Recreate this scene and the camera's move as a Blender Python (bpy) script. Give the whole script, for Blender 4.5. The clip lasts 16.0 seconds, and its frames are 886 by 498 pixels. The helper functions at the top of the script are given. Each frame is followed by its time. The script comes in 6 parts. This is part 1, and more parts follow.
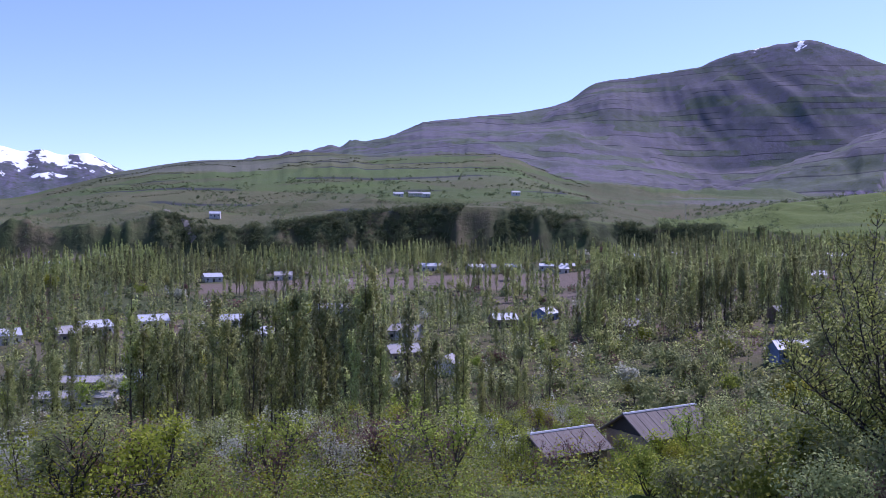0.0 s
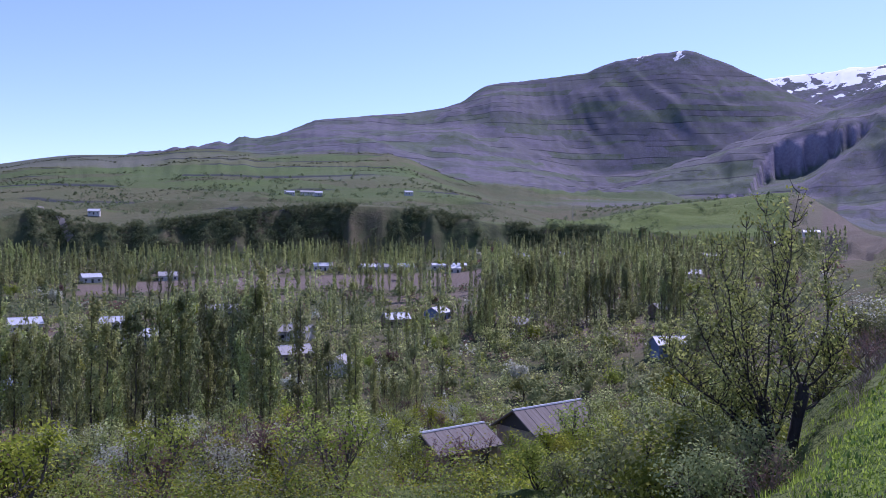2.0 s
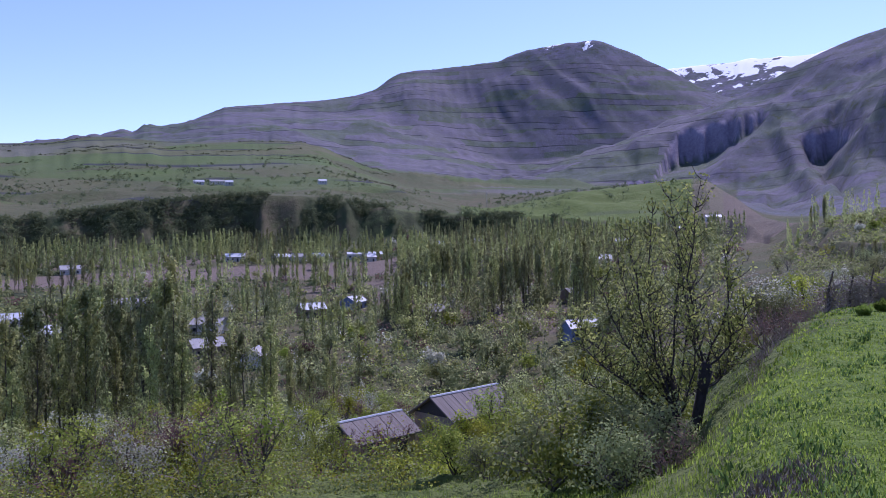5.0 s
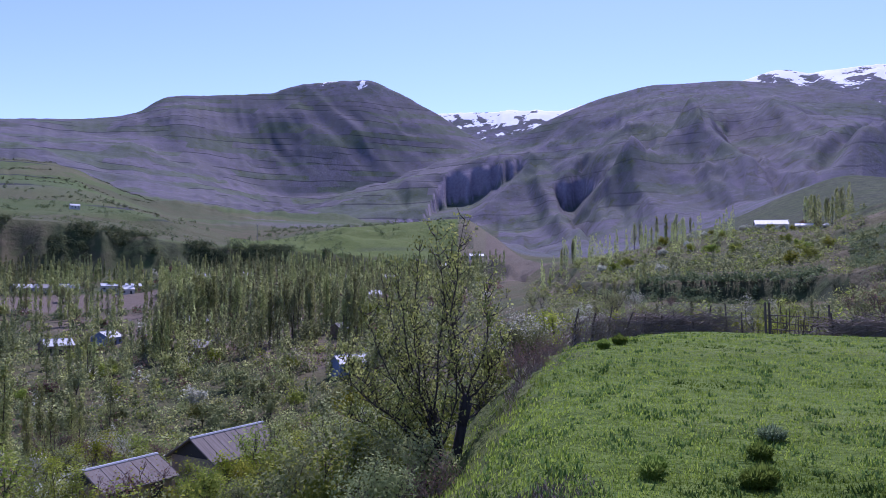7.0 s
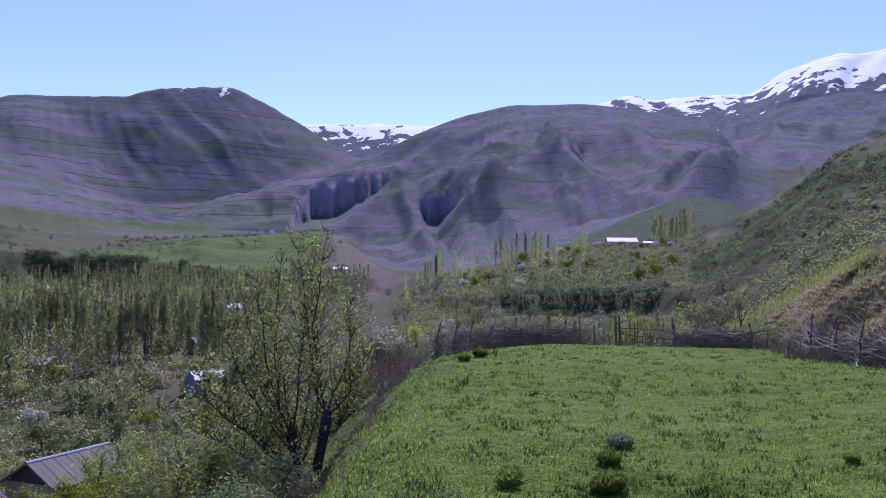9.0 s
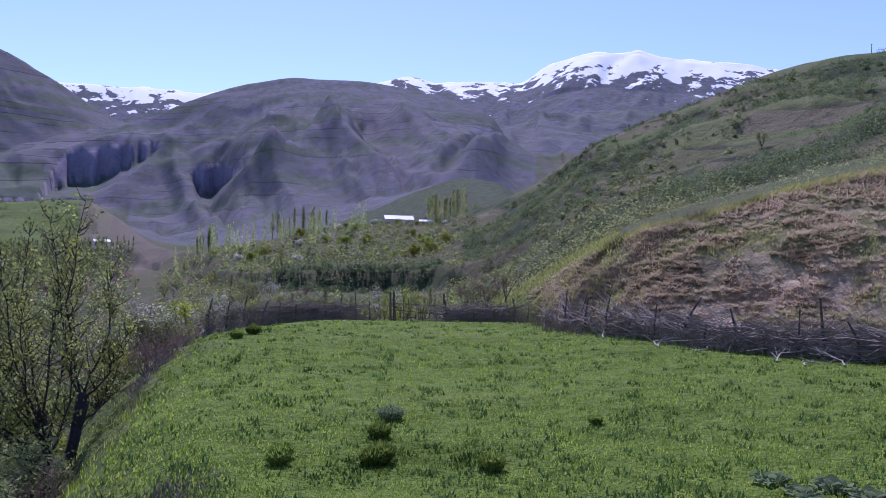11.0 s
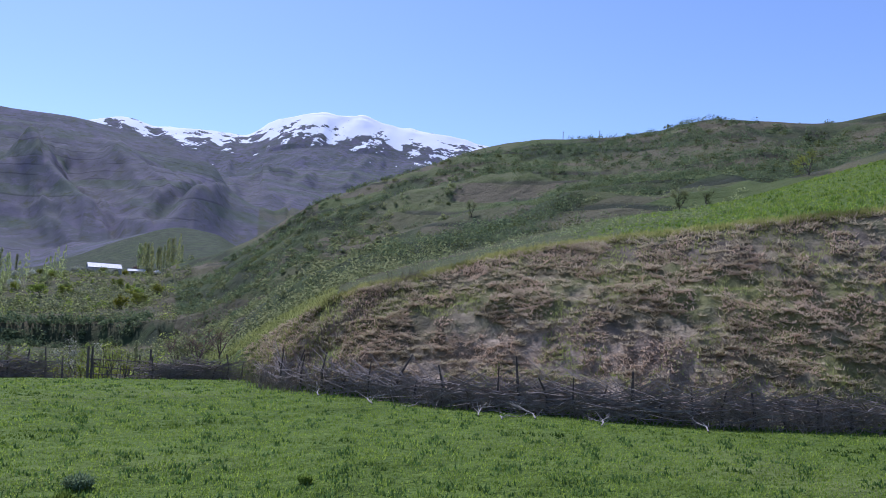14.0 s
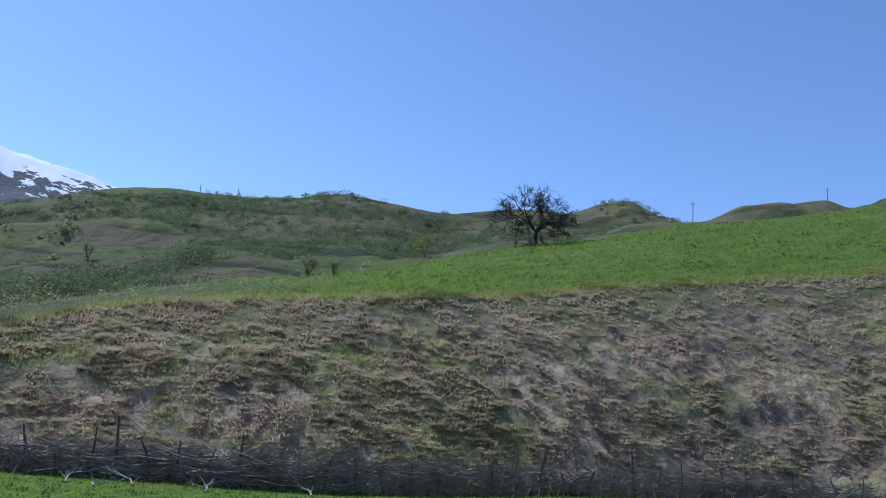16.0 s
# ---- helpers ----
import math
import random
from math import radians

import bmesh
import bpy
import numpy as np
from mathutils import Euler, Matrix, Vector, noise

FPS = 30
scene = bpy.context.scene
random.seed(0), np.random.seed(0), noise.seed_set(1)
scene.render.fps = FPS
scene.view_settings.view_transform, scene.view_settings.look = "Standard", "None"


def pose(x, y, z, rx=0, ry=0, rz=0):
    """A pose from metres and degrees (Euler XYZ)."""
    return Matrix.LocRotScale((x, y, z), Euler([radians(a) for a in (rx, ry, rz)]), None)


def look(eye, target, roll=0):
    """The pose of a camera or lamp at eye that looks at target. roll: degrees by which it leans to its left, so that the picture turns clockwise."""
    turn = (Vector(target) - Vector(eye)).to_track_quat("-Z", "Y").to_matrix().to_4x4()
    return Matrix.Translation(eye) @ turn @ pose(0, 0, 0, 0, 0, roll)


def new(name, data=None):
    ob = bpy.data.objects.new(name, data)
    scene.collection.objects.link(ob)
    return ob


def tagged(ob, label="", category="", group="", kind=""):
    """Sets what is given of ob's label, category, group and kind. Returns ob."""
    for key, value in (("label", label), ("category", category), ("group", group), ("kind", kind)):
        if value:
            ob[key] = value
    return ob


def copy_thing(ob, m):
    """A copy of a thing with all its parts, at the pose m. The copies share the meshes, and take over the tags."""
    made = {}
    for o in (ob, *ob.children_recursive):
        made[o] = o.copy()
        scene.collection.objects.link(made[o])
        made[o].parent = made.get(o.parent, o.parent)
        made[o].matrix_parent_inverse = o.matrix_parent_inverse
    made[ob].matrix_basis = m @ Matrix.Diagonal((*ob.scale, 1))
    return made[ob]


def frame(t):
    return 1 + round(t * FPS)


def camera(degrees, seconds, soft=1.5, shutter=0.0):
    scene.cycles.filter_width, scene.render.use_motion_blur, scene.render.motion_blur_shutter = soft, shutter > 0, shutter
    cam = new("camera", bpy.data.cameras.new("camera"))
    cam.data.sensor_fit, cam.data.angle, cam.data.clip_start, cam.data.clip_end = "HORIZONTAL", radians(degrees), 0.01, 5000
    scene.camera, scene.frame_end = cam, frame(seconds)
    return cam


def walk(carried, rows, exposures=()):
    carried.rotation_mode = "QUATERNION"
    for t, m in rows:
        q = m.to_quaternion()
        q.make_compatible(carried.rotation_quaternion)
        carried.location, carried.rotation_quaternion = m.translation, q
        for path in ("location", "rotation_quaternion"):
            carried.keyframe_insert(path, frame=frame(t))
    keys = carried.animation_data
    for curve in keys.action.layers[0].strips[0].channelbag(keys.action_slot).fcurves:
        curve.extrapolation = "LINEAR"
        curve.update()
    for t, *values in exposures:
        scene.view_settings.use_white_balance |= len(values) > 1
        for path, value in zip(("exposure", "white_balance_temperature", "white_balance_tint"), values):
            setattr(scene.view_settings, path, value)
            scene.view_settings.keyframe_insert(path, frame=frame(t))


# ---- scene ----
cam = camera(57.98, 16.0, soft=0.7)
EYE = 1.75  # height of the eye over the meadow
# seconds, yaw, pitch, roll: a hand-held turn on the spot
ROWS = [
    (0, 0, -0, -0),
    (0.5, -1.49, 0.06, 0.08),
    (1, -3.88, 0.09, 0.14),
    (1.5, -5.97, 0.06, 0.07),
    (2, -7.67, -0.02, -0.09),
    (2.5, -9.49, -0.78, 0.01),
    (3, -9.65, -1.01, 0.8),
    (3.2, -9.33, -1, 0.8),
    (5.3, -16.3, -0.75, 0.64),
    (5.5, -18.65, -0.47, 0.64),
    (6, -24.29, 0.19, 0.09),
    (6.5, -27.25, 0.63, -0.26),
    (7, -30.01, 1.58, -0.53),
    (7.5, -32.6, 1.97, -0.75),
    (8, -35.21, 2.19, -0.84),
    (8.5, -37.48, 2.38, -0.85),
    (9, -39.73, 2.66, -0.86),
    (9.5, -41.92, 2.6, -0.85),
    (10, -45.62, 2.09, -1),
    (10.2, -48.47, 1.79, -1.05),
    (12.3, -61.4, 1.72, -1.4),
    (12.5, -62.84, 1.88, -1.4),
    (13, -64.74, 3, -2.13),
    (13.5, -68.73, 4.41, -2.1),
    (14, -75.47, 5.96, -2.45),
    (14.5, -83.8, 9.09, -3.43),
    (15, -90.56, 10.85, -4.12),
    (15.5, -95.88, 11.34, -4.29),
    (16, -102.18, 11.98, -4.43),
]
ARM = 0.1  # the phone swings round the body
walk(cam, [(t, pose(-ARM * math.sin(radians(yaw)), ARM * math.cos(radians(yaw)) - ARM, EYE, 90 + pitch, roll, yaw)) for t, yaw, pitch, roll in ROWS],
     exposures=[(0, 0.26, 5400, 42), (9, 0.18, 5350, 43), (12.5, 0.2, 5400, 36), (13.5, 0.13, 5400, 30), (14.5, 0.06, 5400, 22), (16, 0.05, 5300, 13)])

# ---- sky and sun ----
SUN_AZ, SUN_EL = 44.0, 53.0
world = bpy.data.worlds.new("world")
scene.world = world
world.use_nodes = True
wn = world.node_tree.nodes
sky = wn.new("ShaderNodeTexSky")
sky.sky_type, sky.sun_disc = "NISHITA", False
sky.sun_elevation, sky.sun_rotation = radians(SUN_EL), radians(SUN_AZ)
sky.altitude, sky.air_density, sky.dust_density, sky.ozone_density = 1500, 1.0, 0.7, 1.8
wn["Background"].inputs[1].default_value = 0.15
world.node_tree.links.new(sky.outputs[0], wn["Background"].inputs[0])
sun = new("sun", bpy.data.lights.new("sun", "SUN"))
sun.data.energy, sun.data.angle, sun.data.color = 4.0, radians(0.53), (1.0, 0.95, 0.87)
sun.matrix_world = look((300 * math.sin(radians(SUN_AZ)), 300 * math.cos(radians(SUN_AZ)), 300 * math.tan(radians(SUN_EL))), (0, 0, 0))


# ---- noise and the lie of the land ----
def lattice(ix, iy, seed):
    h = (ix.astype(np.int64) * 374761393 + iy.astype(np.int64) * 668265263 + seed * 974711) & 0xFFFFFFFF
    h = ((h ^ (h >> 13)) * 1274126177) & 0xFFFFFFFF
    return ((h ^ (h >> 16)) & 0xFFFF) / 65535.0


def vnoise(x, y, seed=0):
    """Smooth value noise, 0 to 1."""
    ix, iy = np.floor(x), np.floor(y)
    fx, fy = x - ix, y - iy
    fx, fy = fx * fx * (3 - 2 * fx), fy * fy * (3 - 2 * fy)
    a = lattice(ix, iy, seed) * (1 - fx) + lattice(ix + 1, iy, seed) * fx
    b = lattice(ix, iy + 1, seed) * (1 - fx) + lattice(ix + 1, iy + 1, seed) * fx
    return a * (1 - fy) + b * fy


def fbm(x, y, seed=0, octaves=4):
    total, amp, norm = 0.0, 1.0, 0.0
    for k in range(octaves):
        total = total + amp * vnoise(x * 2 ** k, y * 2 ** k, seed + k * 17)
        norm += amp
        amp *= 0.5
    return total / norm


def ridged(x, y, seed=0, octaves=3):
    total, amp, norm = 0.0, 1.0, 0.0
    for k in range(octaves):
        total = total + amp * (1 - np.abs(2 * vnoise(x * 2 ** k, y * 2 ** k, seed + k * 31) - 1))
        norm += amp
        amp *= 0.5
    return total / norm


def smooth(a, b, v):
    t = np.clip((v - a) / (b - a), 0, 1)
    return t * t * (3 - 2 * t)


# Land lines from near to far. Each: bearing, distance, angle above the eye's level (degrees).
# brow of the meadow and foot of the fence
BROW = [
    (-70, 4, -25), (0, 4.2, -25), (20, 5.5, -21.5), (28, 6.5, -20.5), (31, 7.5, -18.6), (33.5, 10, -13.6), (35, 12, -11), (36.8, 15.5, -8),
    (40, 24, -4.6), (44, 27, -3.95), (52, 28, -3.95), (62.4, 29, -3.85), (64, 25.5, -4.3), (67, 22.5, -4.5), (71.6, 20.5, -4.9), (75.5, 19.3, -5.25),
    (83, 18.6, -5.4), (90, 18, -5.6), (100, 19, -5.3), (110, 22, -4.5), (120, 26, -3.8), (150, 30, -3.2),
]
# just under the brow, and the lowest part of the bank
UNDER_BROW = [
    (-70, 20, -18.5), (10, 20, -18.5), (20, 20, -17.4), (27, 18, -15.8), (31, 16, -13.2), (33, 18, -10.5), (35, 20, -8.3), (36.8, 22, -6.4),
    (40, 30, -5), (44, 31, -4.6), (52, 31, -4.5), (62.4, 31, -4.2), (64, 27, -3.8), (67, 24, -3.5), (71.6, 22, -3.6), (75.5, 20.8, -3.9),
    (83, 20, -4), (90, 19.5, -4), (100, 20.5, -3.8), (110, 23.5, -3.2), (120, 27.5, -2.7), (150, 32, -2),
]
# hillside below, and the top of the brown bank
HILLSIDE = [
    (-70, 60, -16.3), (10, 60, -16.3), (20, 60, -14.8), (27, 58, -13), (31, 55, -11), (34, 50, -8.6), (37, 48, -6.6), (40, 46, -5.8), (46, 45, -5),
    (56, 45, -4.4), (60, 40, -2.8), (63, 35, -0.9), (66, 30, 1), (70, 28.5, 2.9), (73, 29, 3.6), (76, 30, 4.5), (79, 30.5, 5.5), (86, 32, 6.8),
    (92, 32.5, 7.5), (98, 33, 8.2), (106, 37, 8.85), (114, 41, 9.9), (122, 46, 10.5), (131, 50, 11), (150, 52, 11),
]
# foot of the hill, gully, upper meadow's top
GULLY = [
    (-70, 150, -12), (20, 150, -12), (25, 150, -10.5), (30, 140, -8.4), (35, 110, -6.2), (40, 90, -5), (46, 80, -4.4), (55, 80, -3.8),
    (58, 72, -2.8), (61, 65, -1.2), (64, 60, 0.6), (66.5, 58, 2.2), (70, 60, 3.8), (76, 62, 5.6), (86, 66, 8.2), (95, 72, 9.6), (101, 75, 11.16),
    (106, 76, 12.3), (112, 78, 13.2), (118, 80, 14.3), (125, 82, 14.8), (131, 84, 15.3), (150, 86, 15.5),
]
# far edge of the valley floor, foot of the dark cliff
SCARP_FOOT = [
    (-70, 700, -0.7), (-29, 690, -0.67), (-22, 650, -0.3), (-17, 620, -0.7), (-3, 590, -0.57), (5, 590, -0.57), (12.6, 600, 0), (20, 620, 0.3),
    (25, 640, 0.15), (30, 640, 0.1), (34, 480, -0.4), (38, 260, -1.2), (42, 160, -2), (46, 150, -1.9), (51, 150, -2), (54, 145, -1.9),
    (57, 125, -1.4), (60, 108, -0.4), (63.5, 100, 1.6), (66, 100, 3), (70, 100, 4.7), (76, 100, 6.6), (86, 100, 9), (95, 105, 10.2),
    (101, 105, 10.4), (112, 110, 12), (125, 112, 13.4), (150, 112, 13.5),
]
# top of the scarp, top of the dark cliff
SCARP_TOP = [
    (-70, 740, 1.3), (-29, 730, 1.45), (-23, 700, 1.5), (-19.6, 680, 2.3), (-15, 655, 1.4), (-11, 645, 1.8), (-3.4, 632, 2.7), (1.5, 630, 3),
    (4.7, 632, 2.9), (8.7, 632, 2.2), (13.4, 640, 1.6), (20, 640, 1.4), (25, 655, 0.95), (30, 670, 0.7), (34, 540, 0.1), (38, 290, -0.6),
    (42, 166, -0.8), (46, 153, -0.6), (51, 153, -0.5), (54, 149, -0.3), (57, 140, 0.1), (60, 135, 1.2), (63.5, 130, 3.4), (66, 130, 5),
    (70, 130, 6.2), (76, 130, 8.2), (86, 130, 10.6), (95, 135, 11.6), (101, 135, 11.9), (112, 140, 12.5), (125, 142, 13.8), (150, 142, 13.8),
]
# back of the terrace, green knoll
TERRACE = [
    (-70, 1000, 1.6), (-29, 1000, 1.9), (-23, 1000, 2.7), (-18, 1000, 2.9), (-11, 1000, 3.3), (-3, 1000, 3.7), (5, 1000, 3.8), (9.5, 1000, 3.5),
    (13, 960, 2.6), (17, 930, 2), (21.7, 930, 2.8), (27.4, 930, 3.45), (31.3, 900, 3.75), (33.5, 760, 2.6), (36, 560, 0.9), (40, 250, 0.3),
    (46, 240, 1.2), (52, 240, 2), (54, 235, 1.9), (57, 210, 1.9), (60, 190, 3), (63.5, 180, 5.4), (66, 180, 7), (70, 180, 8.4), (76, 180, 10.5),
    (86, 180, 12.3), (95, 185, 13.3), (101, 185, 13), (112, 190, 13.6), (125, 190, 14.2), (150, 190, 14),
]
# crest of the green hill, white house's ridge
GREEN_HILL = [
    (-70, 1700, 2.2), (-29, 1700, 3.15), (-25, 1700, 4.2), (-21.6, 1700, 5.2), (-16.7, 1700, 6.1), (-12.9, 1700, 6.3), (-9.4, 1700, 6.85),
    (-3.4, 1650, 6.65), (2.3, 1600, 6.7), (4.7, 1550, 6.35), (7.1, 1500, 5.25), (9.1, 1450, 4.3), (12, 1400, 3.6), (20, 1400, 3.4), (28, 1400, 2.9),
    (33, 1300, 2.2), (36.3, 1100, 1.3), (38, 700, 1), (40.4, 340, 0.9), (43.9, 330, 1.7), (48.7, 325, 2.55), (51.4, 325, 2.9), (55, 325, 2.95),
]
GREEN_HILL_EAST = [
    (57, 310, 3.7), (61.3, 280, 5.7), (65.7, 265, 8.6), (69.5, 260, 10.2), (73.8, 260, 11.8), (78.4, 260, 13.4), (82, 255, 13.95), (86.5, 250, 14.1),
    (90, 245, 14.5), (94, 240, 15.2), (97.6, 240, 14.9), (101.3, 240, 14.5), (104.3, 240, 14.9), (107, 240, 15.2), (110.4, 240, 15.05),
    (112.4, 245, 15.75), (114.4, 245, 16.04), (116, 245, 15.3), (118, 245, 14.5), (120, 250, 14.7), (122.5, 255, 15.6), (125.4, 255, 15.7),
    (127.4, 255, 15.85), (129, 255, 15.3), (150, 255, 15),
]
GREEN_HILL += GREEN_HILL_EAST
# dip behind it
DIP = [
    (-70, 2000, 1.6), (-29, 2000, 2.3), (-20, 2000, 4.6), (-9, 2000, 6.2), (0, 1950, 6), (5, 1900, 5.6), (9, 1850, 4.8), (12, 1800, 4.5),
    (20, 1800, 3.5), (28, 1800, 3.1), (33, 1700, 2.3), (36.3, 1500, 1.5), (40, 900, 0.9), (45, 750, 1.4), (52, 700, 2.4), (57, 650, 3),
    (62, 520, 4.4), (70, 480, 8.5), (80, 460, 11), (150, 460, 12),
]
# dark middle hill
MIDDLE_HILL = [
    (-70, 2200, 1.5), (-29, 2200, 2.2), (-20, 2200, 4.6), (-9, 2200, 6.2), (0, 2200, 6.5), (9, 2100, 5.2), (14, 2050, 4.4), (20, 2000, 3.6),
    (28, 2000, 3.6), (36, 1800, 2.6), (42, 1300, 2), (48, 1150, 3), (50.6, 1100, 4), (53.7, 1100, 5.4), (57, 1100, 6.35), (59.3, 1100, 6.05),
    (61, 1100, 5.3), (70, 1100, 6), (150, 900, 10),
]
# hollow behind that
HOLLOW = [
    (-70, 2400, 1.5), (-29, 2400, 2.2), (-9, 2400, 6.2), (0, 2400, 7), (8, 2350, 6.2), (14, 2300, 4.9), (20, 2250, 3.7), (28, 2200, 4.4),
    (36, 2100, 4.6), (42, 1700, 4), (48, 1500, 4.2), (57, 1400, 5.4), (61, 1400, 4.6), (70, 1400, 6), (150, 1200, 9),
]
# crest of the right-hand mountain
RIGHT_CREST = [
    (-70, 2700, 1.5), (-29, 2700, 2.3), (-9, 2700, 6.4), (0, 2700, 7.6), (7, 2700, 7.4), (12, 2680, 6.4), (15.5, 2620, 5), (19, 2550, 3.9),
    (23, 2600, 5.3), (27.3, 2650, 6.6), (30.5, 2650, 7.7), (33, 2650, 8.6), (35, 2650, 9.4), (38.5, 2650, 11.2), (42, 2650, 12.4), (45, 2650, 12.9),
    (49, 2650, 12.9), (52, 2650, 12.6), (55.5, 2600, 11.9), (58.7, 2500, 10.8), (60, 2400, 9.2), (63, 2200, 7.6), (70, 2200, 7), (150, 2000, 9),
]
# valley behind it
BACK_VALLEY = [
    (-70, 3000, 1.6), (-29, 3000, 2.4), (-9, 3000, 6.6), (0, 3000, 8.4), (7, 3000, 8.4), (12, 3000, 7.7), (15.5, 2980, 6.4), (19, 2950, 5.2),
    (27, 3000, 5.8), (33, 3050, 6.5), (38, 3100, 7.5), (45, 3200, 9), (55, 3200, 9), (60, 3000, 8.6), (66, 2900, 9), (75, 2900, 9), (150, 2800, 9),
]
# main summit ridge
MAIN_RIDGE = [
    (-70, 3600, 1.8), (-29, 3600, 2.4), (-21.6, 3600, 4.6), (-11, 3600, 6.6), (-7.4, 3600, 7.15), (-4.2, 3600, 7.8), (-1, 3600, 9.05),
    (1.9, 3600, 9.35), (7.1, 3600, 9.9), (8.7, 3600, 10.3), (11, 3600, 11.6), (13.4, 3600, 11.8), (17.7, 3600, 12.27), (19, 3600, 12.77),
    (21.1, 3600, 13.2), (24.4, 3600, 13.43), (26.5, 3600, 12.7), (29, 3600, 11.45), (32, 3600, 9.7), (34.4, 3600, 8.8), (38, 3600, 8.2),
    (45, 3700, 9.5), (60, 3700, 10), (66, 3700, 11.2), (76, 3700, 10.6), (150, 3500, 8),
]
# far dip
FAR_DIP = [
    (-70, 4100, 2), (-29, 4100, 3), (-20, 4100, 3.6), (0, 4100, 7), (20, 4100, 10), (30, 4100, 9), (38, 4100, 9.2), (50, 4100, 11), (60, 4100, 11.6),
    (66, 4100, 12.6), (76, 4100, 11.8), (150, 4000, 7),
]
# snow peaks
SNOW_PEAKS = [
    (-70, 4600, 6.3), (-29, 4600, 6.45), (-27.7, 4600, 6.2), (-26.6, 4600, 6.4), (-25.5, 4600, 6.15), (-24.1, 4600, 6.3), (-22.9, 4600, 5.8),
    (-21.6, 4600, 5.2), (-17, 4600, 4.2), (5, 4600, 6.5), (20, 4600, 9), (29.4, 4600, 11.2), (34.4, 4600, 11.4), (37.3, 4600, 11.4),
    (45, 4600, 11.7), (50.7, 4600, 12.86), (52.7, 4600, 13.37), (55, 4600, 13), (58.3, 4600, 13.15), (60.5, 4600, 13.05), (63, 4600, 14.4),
    (65.8, 4600, 15), (68.4, 4600, 15.04), (70.6, 4600, 14.64), (73.2, 4600, 14.2), (76, 4600, 13.9), (78.3, 4600, 13.4), (86, 4600, 12),
    (150, 4600, 8),
]
# back slope
BACK_SLOPE = [
    (-70, 4850, 4.5), (-20, 4850, 4), (20, 4850, 8), (66, 4850, 13), (150, 4850, 7),
]
LINES = [BROW, UNDER_BROW, HILLSIDE, GULLY, SCARP_FOOT, SCARP_TOP, TERRACE, GREEN_HILL, DIP, MIDDLE_HILL, HOLLOW, RIGHT_CREST, BACK_VALLEY, MAIN_RIDGE, FAR_DIP, SNOW_PEAKS, BACK_SLOPE]
NLINES = len(LINES)


def curve(x, xs, ys):
    """Smooth curve through the points that never overshoots them."""
    h, d = np.diff(xs), np.diff(ys) / np.diff(xs)
    m = np.zeros(len(xs))
    same = d[:-1] * d[1:] > 0
    m[1:-1][same] = 2 * d[:-1][same] * d[1:][same] / (d[:-1][same] + d[1:][same])
    i = np.clip(np.searchsorted(xs, x) - 1, 0, len(h) - 1)
    t = np.clip((x - xs[i]) / h[i], 0, 1)
    return (ys[i] * (1 + 2 * t) * (1 - t) ** 2 + m[i] * h[i] * t * (1 - t) ** 2 + ys[i + 1] * t * t * (3 - 2 * t) + m[i + 1] * h[i] * t * t * (t - 1))


def land_lines(az):
    """Distance and height of every land line at the bearings az (degrees)."""
    az = (np.asarray(az, float) + 180 - 40) % 360 - 180 + 40
    az = np.where(az > 150, 150 - (az - 150) * 0.5, az)
    az = np.clip(az, -70, 150)
    R, Zs = [np.zeros_like(az)], [np.zeros_like(az)]
    for line in LINES:
        a, r, e = (np.array(c) for c in zip(*line))
        rr = np.exp(curve(az, a.astype(float), np.log(r)))
        R.append(rr)
        Zs.append(EYE + rr * np.tan(np.radians(curve(az, a.astype(float), e.astype(float)))))
    return np.array(R), np.array(Zs)


# Landslide scars: bearings, angle of the foot, angle of the upper edge, nearest and farthest distance.
SCARS = [
    ((28.5, 29.6, 30.3, 32, 34, 35.3, 36.1), (3.6, 3.8, 4.0, 4.2, 5.6, 6.7, 7.9), (3.7, 6.0, 6.9, 7.3, 7.7, 7.9, 8.0), 1500, 2700),
    ((25, 26, 28, 28.6), (2.9, 2.9, 3.0, 3.2), (3.0, 3.5, 3.75, 3.5), 1300, 2300),
    ((37.8, 38.4, 39.3, 40, 41.1), (5.9, 3.9, 3.7, 4.8, 6.2), (6.0, 6.3, 6.6, 6.6, 6.35), 1000, 2600),
]
# Spurs (raised) and gullies (sunk) of the far slopes: bearings, angles, half width in degrees, height in degrees.
CREST_SPURS = [
    ((47.1, 44.9, 43.8, 41.6), (10.6, 8.6, 7.7, 6.6), 1.5, 0.75),
    ((47.1, 48.2, 49.5, 50.7), (10.6, 9.4, 8.4, 7.6), 1.5, 0.75),
    ((47.1, 47.3, 48.6, 50.7), (10.0, 8.5, 6.3, 4.7), 1, 0.35),
    ((43.1, 43.8, 45.2, 47.3), (7.0, 5.5, 4.3, 3.2), 1.6, 0.8),
    ((43.1, 41.6, 40.4, 39.8), (7.0, 5.3, 3.9, 2.7), 0.9, 0.45),
    ((51.6, 53.2, 54.4), (8.0, 7.3, 6.6), 1.2, 0.6),
]
FOOT_SPURS = [
    ((36.7, 37.7, 39.1, 40.4), (6.9, 4.4, 2.7, 1.3), 1, 0.55),
    ((36.0, 33.7, 32.0), (7.8, 5.1, 4.0), 0.7, 0.3),
    ((45.5, 43.2, 41.5), (12.4, 10.8, 8.8), 1.5, 0.5),
    ((52.5, 55.0, 57.5), (11.8, 10.0, 7.8), 1.6, 0.6),
    ((55.9, 59.7, 62.1, 64.2), (6.9, 8.9, 9.2, 8.4), 2.2, 0.9),
    ((39.5, 36.5, 31.3, 27.5), (11.3, 9.0, 7.5, 6.5), 1.3, 0.4),
]
